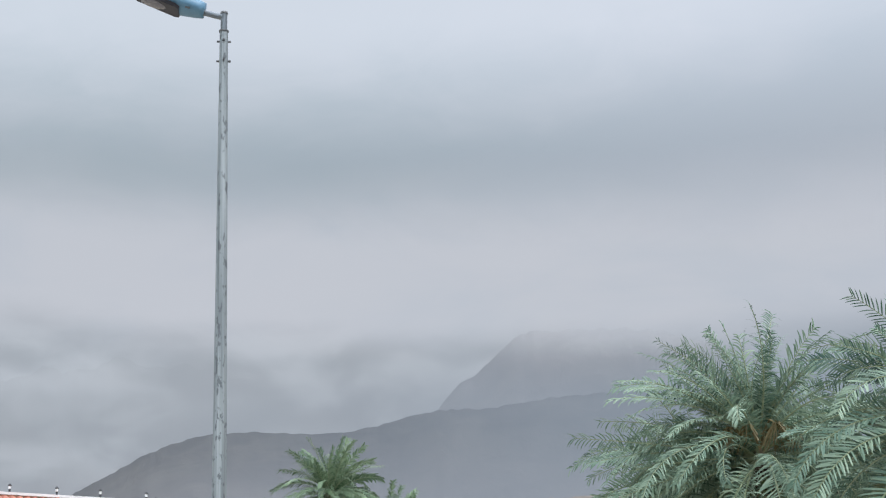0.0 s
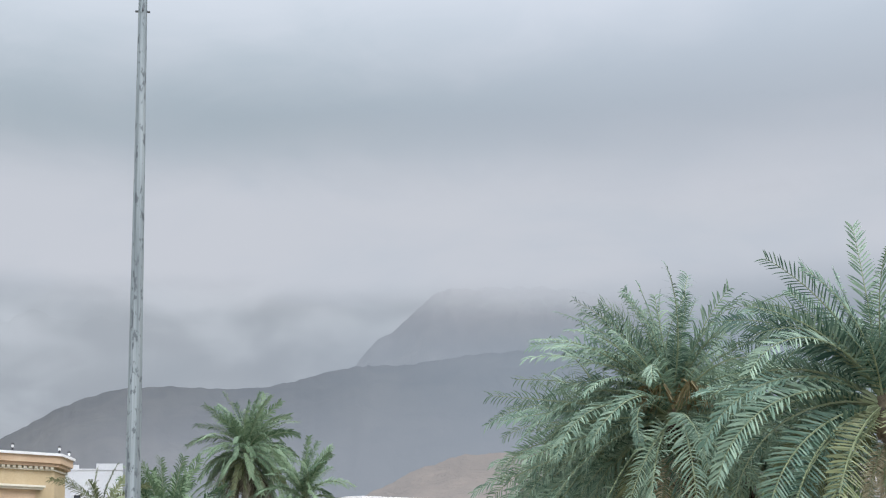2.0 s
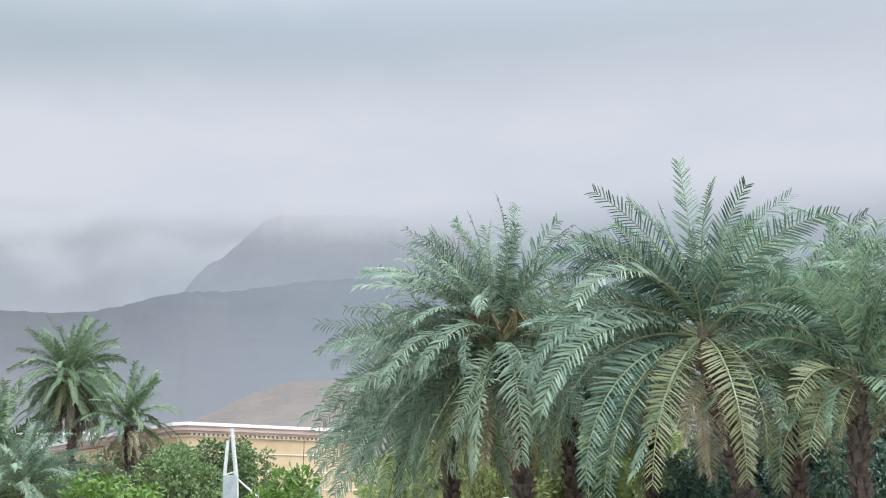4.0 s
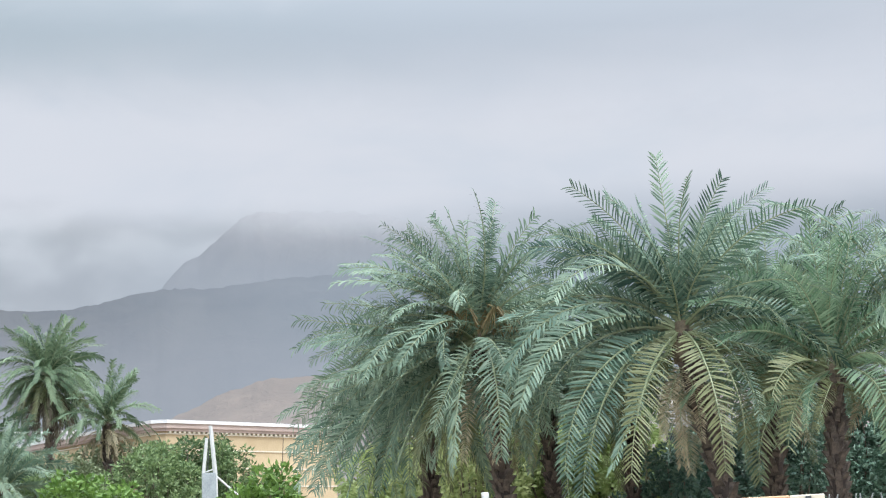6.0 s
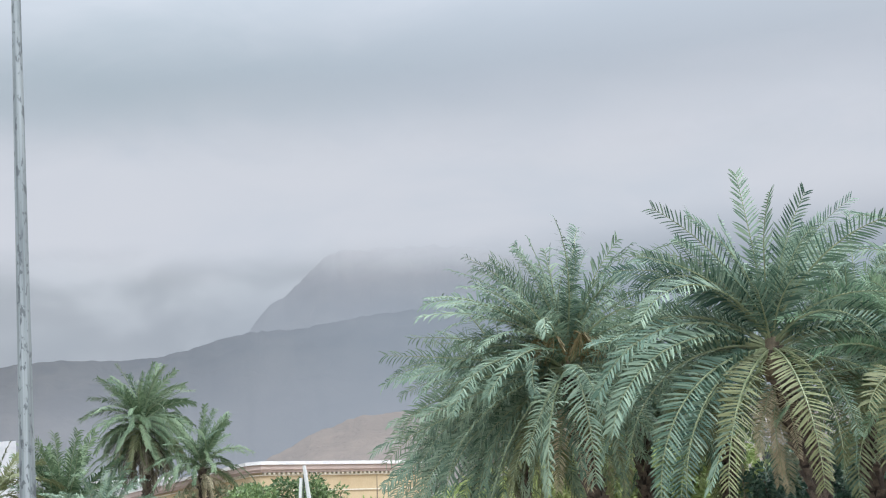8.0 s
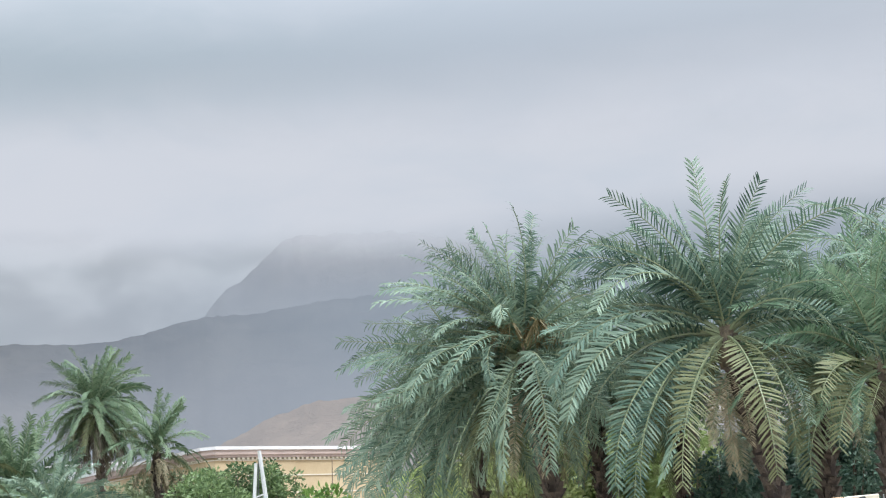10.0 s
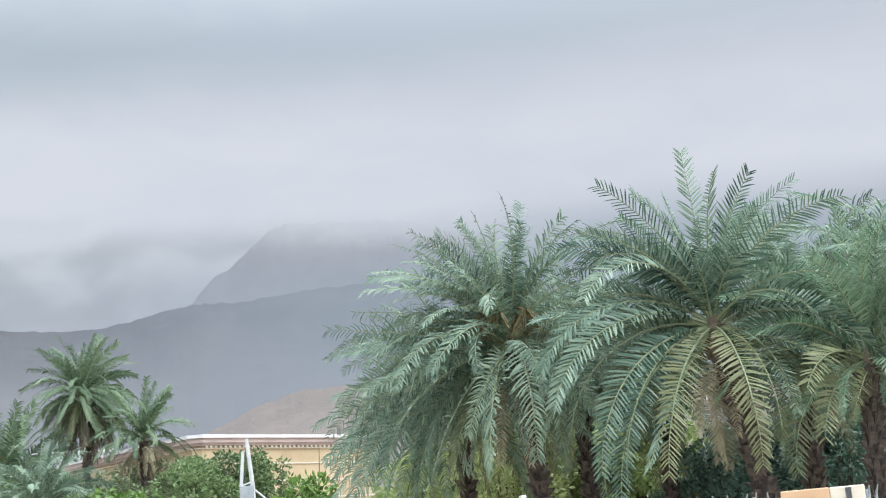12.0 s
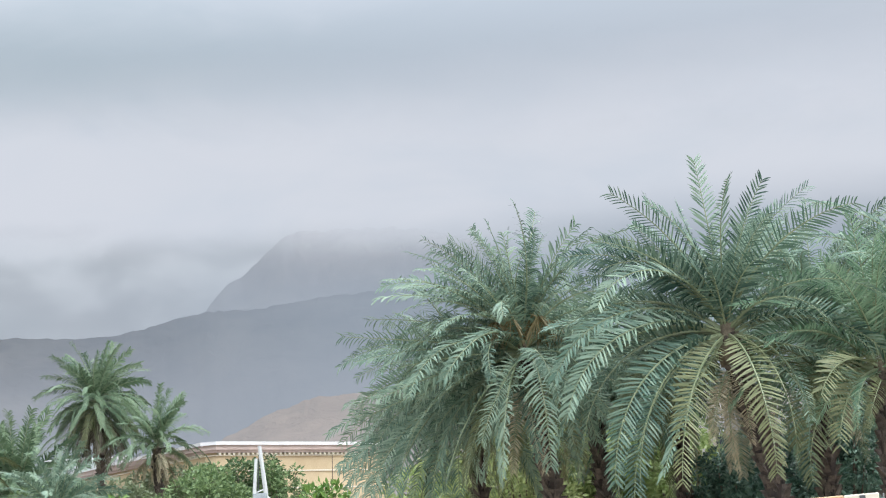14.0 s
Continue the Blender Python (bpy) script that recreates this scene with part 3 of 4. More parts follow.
def date_palm(az, d, el, label, seed, count=56, size=1.0, lean=(0, 0), dry=2, old=0.12, fruit=0, thick=0.2, lowest=1.0, group="garden date palms", bias=(0, 0), tall=0.75, kit=None, style=None,
              grown_fronds=(), aged_fronds=(), power=0.75, skirt=0.8, open_front=0.0, dry_size=0.6, dry_mat=None, dry_from=7, leaves=None):
    """lean: how far the trunk's foot stands off (to the right and away); bias: bearing and share of fronds drawn that way;
    grown_fronds and aged_fronds: the large fronds one by one (bearing, rise, droop, length)."""
    rng = random.Random(seed)
    heart = polar(az, d, el)
    right = Vector((math.cos(radians(az)), -math.sin(radians(az)), 0))
    away = Vector((math.sin(radians(az)), math.cos(radians(az)), 0))
    off = right * lean[0] + away * lean[1]
    foot = Vector((heart.x, heart.y, 0)) + off
    h = heart.z
    palm = thing("date_palm", foot, label, "palm tree", group)
    line = lambda u: -off * (0.25 * u + 0.75 * u ** 1.6)
    radius = lambda u: thick * (1.25 - 0.4 * min(1, u * 3)) * (1 + 0.12 * max(0, u - 0.85) / 0.15)
    steps = 16
    pts = [line(i / steps) + Vector((0, 0, h * i / steps)) for i in range(steps + 1)]
    trunk = part("trunk", tube(pts, [radius(i / steps) for i in range(steps + 1)], 12), BARK, palm, "dark brown trunk", soft=True)
    tagged(part("leaf_base_stubble", boots(h, radius, int(h * 42), seed + 1, line), BOOT, trunk, "rough cut leaf bases round the trunk"), kind="stuff")
    top = line(1.0) + Vector((0, 0, h))
    # fibrous heart from which the fronds spring
    rings = [(-0.5, 1.05), (-0.3, 1.22), (-0.05, 1.2), (0.2, 0.85), (0.42, 0.3)]
    part("crown_heart", tube([top + Vector((0, 0, z * size)) for z, _ in rings], [thick * 0.8 * k for _, k in rings], 12), FIBRE, palm, "brown fibrous crown heart", soft=True)
    for i in range(count):
        u = (i + 0.5) / count
        turn = i * 137.508 + rng.uniform(-14, 14)
        if bias[1] and rng.random() < bias[1]:
            turn = bias[0] - az + rng.uniform(-50, 50)
        k = min(len(RISES) - 1, max(0, int((u ** power) * len(RISES) * lowest + rng.uniform(-0.45, 0.45))))
        if open_front and k > 1 and rng.random() < open_front:
            swing = (turn + az - 270 + 180) % 360 - 180
            if abs(swing) < 50:
                turn += math.copysign(rng.uniform(60, 95), swing)
        me = (kit or FRONDS)[k][rng.randrange(3)]
        s = size * rng.uniform(0.86, 1.1) * (tall if k == 0 else 0.5 + 0.5 * tall if k == 1 else 1.0 if k < 5 else skirt)
        z = 0.42 - 0.6 * u
        m = Matrix.Translation(top + Vector((0, 0, z * size))) @ pose(0, 0, 0, rng.uniform(-28, 28), rng.uniform(-7, 7), turn) @ Matrix.Diagonal((s, s, s, 1))
        ob = part("frond", me, None, palm, m=m)
        if u > 1 - old and k > 4 and rng.random() < 0.75:
            recolour(ob, PALM_OLD, "yellowing old frond")
        elif leaves:
            recolour(ob, leaves)
    for aged, rows in ((False, grown_fronds), (True, aged_fronds)):
        for j, (turn, rise, droop, length) in enumerate(rows):
            me = frond_mesh("frond", length, rise, droop, seed * 50 + j, sweep=rng.uniform(-6, 6), twist=rng.choice((-1, 1)) * rng.uniform(22, 62), **dict(style or CRISP, leaf=(style or CRISP)["leaf"] * (0.95 if aged else 1.0)))
            ob = part("frond", me, None, palm, m=Matrix.Translation(top + Vector((0, 0, 0.1))) @ pose(0, 0, 0, 0, 0, turn - az))
            if aged:
                recolour(ob, PALM_OLD, "yellowing old frond")
            elif leaves:
                recolour(ob, leaves)
    for i in range(dry):
        turn = rng.uniform(0, 360)
        s = size * rng.uniform(0.85, 1.18) * dry_size
        m = Matrix.Translation(top + Vector((0, 0, -0.45 * size))) @ pose(0, 0, 0, 0, rng.uniform(-14, 22), turn) @ Matrix.Diagonal((s, s, s, 1))
        ob = part("dry_frond", (kit or FRONDS)[rng.randint(dry_from, 7)][i % 3], None, palm, "withered brown hanging frond", m=m)
        recolour(ob, dry_mat or PALM_DRY)
    for i in range(fruit):
        turn = radians(rng.uniform(0, 360))
        out = Vector((math.cos(turn), math.sin(turn), 0))
        shapes = []
        c = [top + Vector((0, 0, 0.2)) + out * (0.62 * u) + Vector((0, 0, 0.55 * math.sin(u * 2.4))) for u in (0, 0.3, 0.6, 0.9)]
        shapes.append(tube(c, [0.03, 0.028, 0.024, 0.02], 5))
        for k in range(22):
            a = rng.uniform(0, 6.28)
            e = c[-1] + Vector((math.cos(a) * 0.28, math.sin(a) * 0.28, -rng.uniform(0.15, 0.55)))
            shapes.append(tube([c[-1], c[-1].lerp(e, 0.4) + Vector((0, 0, 0.06)), e], [0.014, 0.013, 0.01], 3))
        part("fruit_stalk", merged(*shapes), STALK, palm, "dull orange-brown bunch of bare fruit stalks")
    return palm


TALL = "tall date palm with drooping grey-green fronds"
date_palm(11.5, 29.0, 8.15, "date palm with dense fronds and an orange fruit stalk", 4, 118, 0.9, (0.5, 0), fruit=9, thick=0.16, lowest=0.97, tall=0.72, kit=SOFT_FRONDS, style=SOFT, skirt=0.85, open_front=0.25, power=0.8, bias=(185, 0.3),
          grown_fronds=((200, 88, 20, 2.6), (75, 69, 18, 3.59), (149, 87, 5, 2.37), (13, 76, 28, 2.78), (350, 85, 74, 2.31), (189, 80, 48, 2.48), (165, 59, 23, 2.54), (185, 55, 64, 3.16),
                        (169, 31, 28, 3.26), (182, 12, 5, 3.51), (208, -1, 12, 3.0), (198, -9, 13, 3.06), (212, -12, 39, 3.06), (227, -28, 38, 3.44), (255, -23, 50, 3.5), (302, -10, 81, 2.44),
                        (326, 45, 111, 1.99), (171, 13, 21, 3.4), (247, 46, 37, 2.63), (184, -16, 5, 3.47), (280, -5, 98, 3.4), (200, -6, 67, 3.39)))
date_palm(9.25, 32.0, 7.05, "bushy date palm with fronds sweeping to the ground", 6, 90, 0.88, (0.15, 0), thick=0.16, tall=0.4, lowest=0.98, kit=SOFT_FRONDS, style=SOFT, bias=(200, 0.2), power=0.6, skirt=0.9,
          grown_fronds=((180, 0, 30, 3.1), (193, -14, 42, 3.26), (202, -30, 30, 3.44), (216, -35, 37, 3.22), (247, -27, 45, 3.37), (282, -17, 79, 3.24), (168, 12, 31, 2.73), (158, 26, 5, 2.25),
                        (143, 67, 19, 2.03), (333, 23, 106, 2.16), (198, -26, 5, 3.23), (188, -8, 44, 3.2), (208, -20, 44, 3.3), (226, -22, 46, 3.2), (184, 4, 52, 3.0),
                        (184, -22, 30, 3.3), (192, -30, 22, 3.5), (178, -12, 38, 3.2), (197, -20, 50, 3.5), (203, -38, 16, 3.4), (186, -34, 26, 3.2)))
date_palm(13.9, 33.0, 7.2, TALL, 8, 100, 0.95, (0.1, 0), thick=0.16, lowest=0.92, tall=0.55, kit=SOFT_FRONDS, power=0.65, skirt=0.8)
date_palm(19.12, 27.0, 8.05, "large date palm with long arching fronds beside the fence", 13, 62, 0.95, (0.79, 0.2), dry=9, dry_size=0.55, old=0.15, thick=0.2, tall=0.58, lowest=0.8, open_front=0.95,
          grown_fronds=((195, 77, 45, 3.29), (148, 66, 5, 3.1), (175, 88, 4, 3.2), (112, 61, 5, 3.2), (351, 83, 26, 2.84), (76, 52, 5, 3.2), (20, 70, 8, 2.3), (170, 80, 89, 3.7), (200, 79, 111, 3.07),
                        (225, 66, 121, 3.48), (198, 40, 107, 3.73), (213, 24, 96, 3.93), (180, 24, 33, 3.23), (204, 13, 98, 3.83), (218, -4, 82, 4.0), (228, -10, 77, 3.9), (237, -37, 19, 3.4),
                        (317, 41, 102, 2.7), (315, -7, 100, 3.01), (208, -12, 85, 4.2), (224, -16, 72, 4.2), (181, 12, 81, 3.84), (262, 66, 60, 1.6), (238, 76, 50, 1.6), (300, 70, 60, 1.7)),
          aged_fronds=((245, -20, 63, 3.6), (285, -14, 84, 3.5), (302, -12, 93, 3.25)))
date_palm(16.9, 33.5, 6.9, TALL, 15, 90, 0.95, (0.0, 0), thick=0.16, lowest=0.88, tall=0.55, skirt=0.8)
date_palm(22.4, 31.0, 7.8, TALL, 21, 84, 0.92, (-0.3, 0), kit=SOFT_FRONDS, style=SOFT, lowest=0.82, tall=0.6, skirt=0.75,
          grown_fronds=((10, 80, 50, 3.1), (349, 90, 93, 3.42), (169, 83, 5, 2.61), (86, 90, 33, 3.03), (189, 75, 5, 2.5), (176, 63, 39, 2.04), (220, 38, 130, 2.34), (244, -29, 44, 3.02), (327, 31, 76, 1.88)),
          aged_fronds=((205, -5, 88, 2.9), (225, -25, 60, 2.8), (262, -28, 52, 2.7), (300, -22, 60, 2.6), (185, 5, 90, 2.6)))
date_palm(24.4, 27.5, 6.2, "date palm with yellowed lower fronds and a dark trunk", 25, 64, 0.84, (-0.12, 0), thick=0.165, old=0.1, dry=1, lowest=0.76, tall=0.7, skirt=0.7, open_front=0.5, leaves=PALM_FRESH,
          grown_fronds=((160, 89, 5, 2.79), (73, 71, 15, 3.0), (21, 78, 5, 2.8), (350, 68, 5, 2.64), (189, 72, 10, 2.12), (175, 61, 67, 1.75), (348, 44, 32, 1.68), (309, 9, 119, 2.37)),
          aged_fronds=((211, -9, 85, 2.69), (237, -9, 69, 2.16), (194, 27, 84, 1.5), (203, 10, 95, 2.3), (241, 20, 72, 2.36)))
date_palm(27.2, 28.5, 7.4, TALL, 29, 60, 0.95, (0.2, 0), kit=SOFT_FRONDS, lowest=0.78, tall=0.6, skirt=0.7)
SMALL = dict(group="palms before the villas", kit=FAR_FRONDS)
date_palm(-9.75, 47.0, 5.0, "low date palm with withered olive fronds before the white house", 47, 30, 0.62, (0, 0), thick=0.13, old=0.5, leaves=PALM_OLD, dry=26, dry_size=0.8, dry_from=4, lowest=0.95, tall=0.8, **SMALL)
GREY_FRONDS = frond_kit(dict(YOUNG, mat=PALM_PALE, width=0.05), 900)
date_palm(-4.5, 66.0, 7.4, "slender date palm with a tidy round crown and hanging dead fronds", 33, 100, 0.76, (0.2, 0), thick=0.12, dry=20, dry_size=0.85, dry_mat=PALM_DEAD, tall=0.95, lowest=1.0, skirt=0.9, open_front=0.2, old=0.25, **SMALL)
date_palm(-2.4, 58.0, 5.75, "young date palm with pale withered lower fronds", 37, 44, 0.64, (0.1, 0), thick=0.13, old=0.4, dry=18, dry_size=0.55, dry_from=4, lowest=0.68, tall=0.9, **SMALL)
date_palm(-7.3, 52.0, 4.0, "low bushy young date palm beside the villa", 41, 110, 0.8, (0, 0), dry=0, lowest=0.8, old=0, tall=1.0, **SMALL)
date_palm(-6.0, 46.0, 3.4, "low young date palm with grey-green fronds", 44, 64, 0.7, (0, 0), dry=0, lowest=0.75, old=0, **dict(SMALL, kit=GREY_FRONDS))


# ---- broad-leaved trees and shrubs ----
def leaf_crown(blobs, per, leaf, seed):
    """Leaves scattered over and in clumps: each a small bent blade."""
    rng = random.Random(seed)
    verts, faces = [], []
    for c, r in blobs:
        c = Vector(c)
        for i in range(int(per * r * r)):
            d = Vector((rng.gauss(0, 1), rng.gauss(0, 1), rng.gauss(0, 1))).normalized()
            bulge = 1 + 0.28 * noise.noise(d * 2.3 + c)
            p = c + d * r * bulge * rng.uniform(0.62, 1.04) ** 0.7
            a = (d + Vector((rng.uniform(-1, 1), rng.uniform(-1, 1), rng.uniform(-0.9, 0.5)))).normalized()
            s = a.cross(Vector((rng.uniform(-1, 1), rng.uniform(-1, 1), rng.uniform(-1, 1)))).normalized()
            n = a.cross(s)
            L = leaf * rng.uniform(0.7, 1.35)
            b = len(verts)
            verts += [p, p + a * L * 0.5 + s * L * 0.24 + n * L * 0.06, p + a * L, p + a * L * 0.5 - s * L * 0.24 + n * L * 0.06]
            faces += [(b, b + 1, b + 2), (b, b + 2, b + 3)]
    return verts, faces


def garden_tree(az, d, el, width, label, seed, mat, category="tree", leaf=0.15, clumps=36, per=1400, low=0.35, name="garden_tree", group=""):
    """A short trunk that forks into limbs, each ending in a clump of leaves; el: the top of the crown."""
    rng = random.Random(seed)
    foot = polar(az, d)
    h = polar(az, d, el).z
    tree = thing(name, foot, label, category, group)
    shapes = [tube([(0, 0, 0), (0.05, 0, h * 0.2), (0.02, 0.03, h * 0.45)], [0.13, 0.1, 0.075], 8)]
    blobs = []
    for i in range(clumps):
        a = i * 2.4 + rng.uniform(-0.4, 0.4)
        u = (i + 0.5) / clumps
        z = h * (low + (0.9 - low) * u)
        spread = width / 2 * math.sqrt(max(0.08, 1 - ((u - 0.35) / 0.75) ** 2))
        r = rng.uniform(0.09, 0.19) * width
        reach = max(0, spread - r * 0.6) * rng.uniform(0.5, 1.25)
        c = Vector((math.cos(a) * reach, math.sin(a) * reach, min(z, h - r * 0.9)))
        blobs.append((c, r))
        shapes.append(tube([(0.03, 0, h * rng.uniform(0.15, 0.4)), c * 0.55 + Vector((0, 0, h * 0.1)), c], [0.05, 0.03, 0.012], 5))
    part("trunk", merged(*shapes), WOOD, tree, "forked grey-brown trunk")
    part("crown", leaf_crown(blobs, per, leaf, seed + 1), mat, tree)
    return tree


garden_tree(-0.75, 52, 5.3, 3.4, "dense dark green leafy tree before the villa", 51, FICUS)
garden_tree(0.75, 54, 5.6, 3.4, "dense dark green leafy tree before the villa", 52, FICUS)
garden_tree(2.0, 53, 5.35, 2.4, "dense dark green leafy tree beside the white mast", 53, FICUS)
garden_tree(3.6, 40, 4.3, 2.0, "bright green garden shrub before the villa wall", 54, SHRUB, "shrub", leaf=0.2, per=900, name="shrub")
twig = thing("bare_twig", polar(3.75, 40.6), "thin bare grey stem standing in the shrub", "branch")
part("stem", tube([(0, 0, 0), (0.05, 0, 1.6), (0.0, 0, 3.2), (0.16, 0, 4.4), (0.2, 0, 5.1)], [0.03, 0.026, 0.02, 0.015, 0.008], 5), WOOD, twig)
garden_tree(2.6, 40, 3.75, 1.7, "bright green garden shrub before the villa wall", 55, SHRUB, "shrub", leaf=0.2, per=900, name="shrub")
garden_tree(-3.6, 42, 4.2, 2.4, "bright yellow-green shrub under the palms", 56, SHRUB, "shrub", leaf=0.2, per=900, name="shrub")
garden_tree(-2.2, 43, 4.0, 2.2, "bright yellow-green shrub under the palms", 57, SHRUB, "shrub", leaf=0.2, per=900, name="shrub")
garden_tree(-5.2, 48, 4.4, 2.6, "mid-green shrub under the palms", 58, FICUS, "shrub", name="shrub")
garden_tree(-2.9, 60, 5.3, 3.0, "grey-green bush under the young palms", 61, SILVER, "shrub", name="shrub")
garden_tree(-1.3, 60, 5.45, 3.2, "olive-green leafy bush before the villa", 62, SILVER, "shrub", name="shrub")
garden_tree(-4.4, 52, 4.7, 2.4, "grey-green bush under the young palms", 63, SILVER, "shrub", name="shrub")
garden_tree(-6.6, 50, 4.9, 3.0, "dense dark green bush among the young palms", 59, FICUS, "shrub", name="shrub")
garden_tree(-5.9, 56, 5.2, 2.6, "grey-green bush under the young palms", 60, SILVER, "shrub", name="shrub")
garden_tree(-3.6, 54, 5.0, 2.6, "grey-green bush under the young palms", 64, SILVER, "shrub", name="shrub")
garden_tree(-7.9, 47, 4.3, 2.8, "dense dark green bush among the young palms", 65, FICUS, "shrub", name="shrub")
for i, (a, d, el, w) in enumerate([(7.6, 40, 5.0, 3.4), (9.6, 39, 5.7, 3.2), (10.9, 37, 6.0, 3.0), (12.6, 39, 6.1, 3.2), (14.0, 38, 6.4, 3.0), (15.6, 39, 6.0, 3.2), (17.2, 38, 5.8, 3.0)]):
    garden_tree(a, d, el, w, "yellow-green leafy garden tree behind the palms", 70 + i, HEDGE, "tree", 0.17, 30, per=1300, low=0.1, group="garden trees behind the palms")
for i, (a, d, el, w) in enumerate([(18.4, 34, 4.2, 2.8), (19.8, 37, 4.9, 2.8), (21.2, 36, 5.6, 3.0), (22.6, 35, 5.8, 2.8), (24.0, 36, 6.0, 2.8), (25.5, 36, 6.4, 3.0), (27.2, 36, 6.4, 3.2)]):
    garden_tree(a, d, el, w, "dark green garden shrub under the palms", 90 + i, DARK_LEAF, "shrub", 0.13, 34, per=2200, low=0.1, name="shrub", group="dark shrubs under the palms")


# ---- villas ----
def villa_outline(corner, along, depth, width, chamfer=0.5):
    """Footprint with its chamfered near right corner at corner; along: unit vector from corner along the front, to the left."""
    a = Vector((along[0], along[1])).normalized()
    b = Vector((a.y, -a.x))
    if b.y < 0:
        b = -b
    c = Vector(corner[:2])
    pts = [c + a * width, c + a * chamfer, c + b * chamfer, c + b * depth, c + a * width + b * depth]
    return pts, a, b


def grown(pts, by):
    n, res = len(pts), []
    for i in range(n):
        p, q, r = pts[i - 1], pts[i], pts[(i + 1) % n]
        e1, e2 = (q - p).normalized(), (r - q).normalized()
        n1, n2 = Vector((e1.y, -e1.x)), Vector((e2.y, -e2.x))
        m = (n1 + n2).normalized()
        res.append(q + m * (by / max(0.3, m.dot(n1))))
    return res


def ccw(pts):
    area = sum(pts[i - 1].x * pts[i].y - pts[i].x * pts[i - 1].y for i in range(len(pts)))
    return pts if area > 0 else pts[::-1]


def villa(name, label, corner, along, width, depth, roof, chamfer, cornice_mat, dentil_gap, dentil_runs, cap=0.14):
    pts, a, b = villa_outline(corner, along, depth, width, chamfer)
    pts = ccw(pts)
    house = thing(name, (0, 0, 0), label, "house")
    flat = lambda p: [(v.x, v.y) for v in p]
    part("wall", prism(flat(pts), 0, roof - 0.4), WALL_YELLOW, house, "yellow plastered wall")
    part("roof", prism(flat(grown(pts, -0.2)), roof - 0.41, roof - 0.3), WALL_PALE, house)
    part("lower_moulding", prism(flat(grown(pts, 0.07)), roof - 0.58, roof - 0.54), TRIM_CREAM, house)
    part("cornice", merged(prism(flat(grown(pts, 0.16)), roof - 0.45, roof - 0.34), prism(flat(grown(pts, 0.24)), roof - 0.34, roof - cap)), cornice_mat, house, "stepped rose-tan cornice")
    part("parapet_cap", prism(flat(grown(pts, 0.31)), roof - cap, roof), TRIM_WHITE, house, "white parapet cap")
    tooth = prism([(-0.055, -0.06), (0.055, -0.06), (0.055, 0.06), (-0.055, 0.06)], 0.0, 0.08)
    me = mesh_of("dentil", tooth[0], tooth[1], TRIM_CREAM)
    c = Vector(corner[:2])
    for along_v, start, run in ((a, c, dentil_runs[0]), (b, c, dentil_runs[1])):
        normal = b if along_v is a else a
        ang = math.atan2(along_v.y, along_v.x)
        s = chamfer + 0.15
        while s < run:
            p = start + along_v * s - normal * 0.07
            part("dentil", me, None, house, m=Matrix.Translation((p.x, p.y, roof - 0.535)) @ Matrix.Rotation(ang, 4, "Z"))
            s += dentil_gap
    return house, a, b


def lantern(at):
    ob = thing("roof_lantern", at, "small black and white lantern on the parapet", "lantern", "lanterns on the parapet")
    part("post", tube([(0, 0, 0), (0, 0, 0.1), (0, 0, 0.115)], [0.035, 0.035, 0.05], 10), LANTERN_BLACK, ob, "black post")
    part("glass", tube([(0, 0, 0.115), (0, 0, 0.215)], [0.042, 0.046], 10), LANTERN_WHITE, ob, "milky glass")
    part("cap", tube([(0, 0, 0.215), (0, 0, 0.24), (0, 0, 0.29)], [0.066, 0.066, 0.02], 10), LANTERN_BLACK, ob, "black cap")


# yellow villa with the tiled canopy
facing = radians(-13)
LEFT_ALONG = Vector((-math.cos(facing), math.sin(facing), 0)) * math.cos(radians(25)) - Vector((math.sin(facing), math.cos(facing), 0)) * math.sin(radians(25))
LEFT_CORNER = polar(-11.42, 54.6) - LEFT_ALONG * 0.85
left_roof = EYE[2] + 54.6 * math.tan(radians(7.52))
villa_l, la, lb = villa("villa", "yellow plastered villa with white parapet and red tiled canopy", LEFT_CORNER, LEFT_ALONG, 15, 12, left_roof, 0.85, WALL_TAN, 0.2, (5.2, 3.0), cap=0.09)


def on_left(s, out, z):
    p = Vector(LEFT_CORNER[:2]) + la * s - lb * out
    return Vector((p.x, p.y, z))


turn_l = math.degrees(math.atan2(-la.y, -la.x))
for s in (0.79, 2.52, 4.1, 5.75, 7.4):
    lantern(on_left(s, 0.2, left_roof))
lantern(on_left(-0.14, -0.9, left_roof))


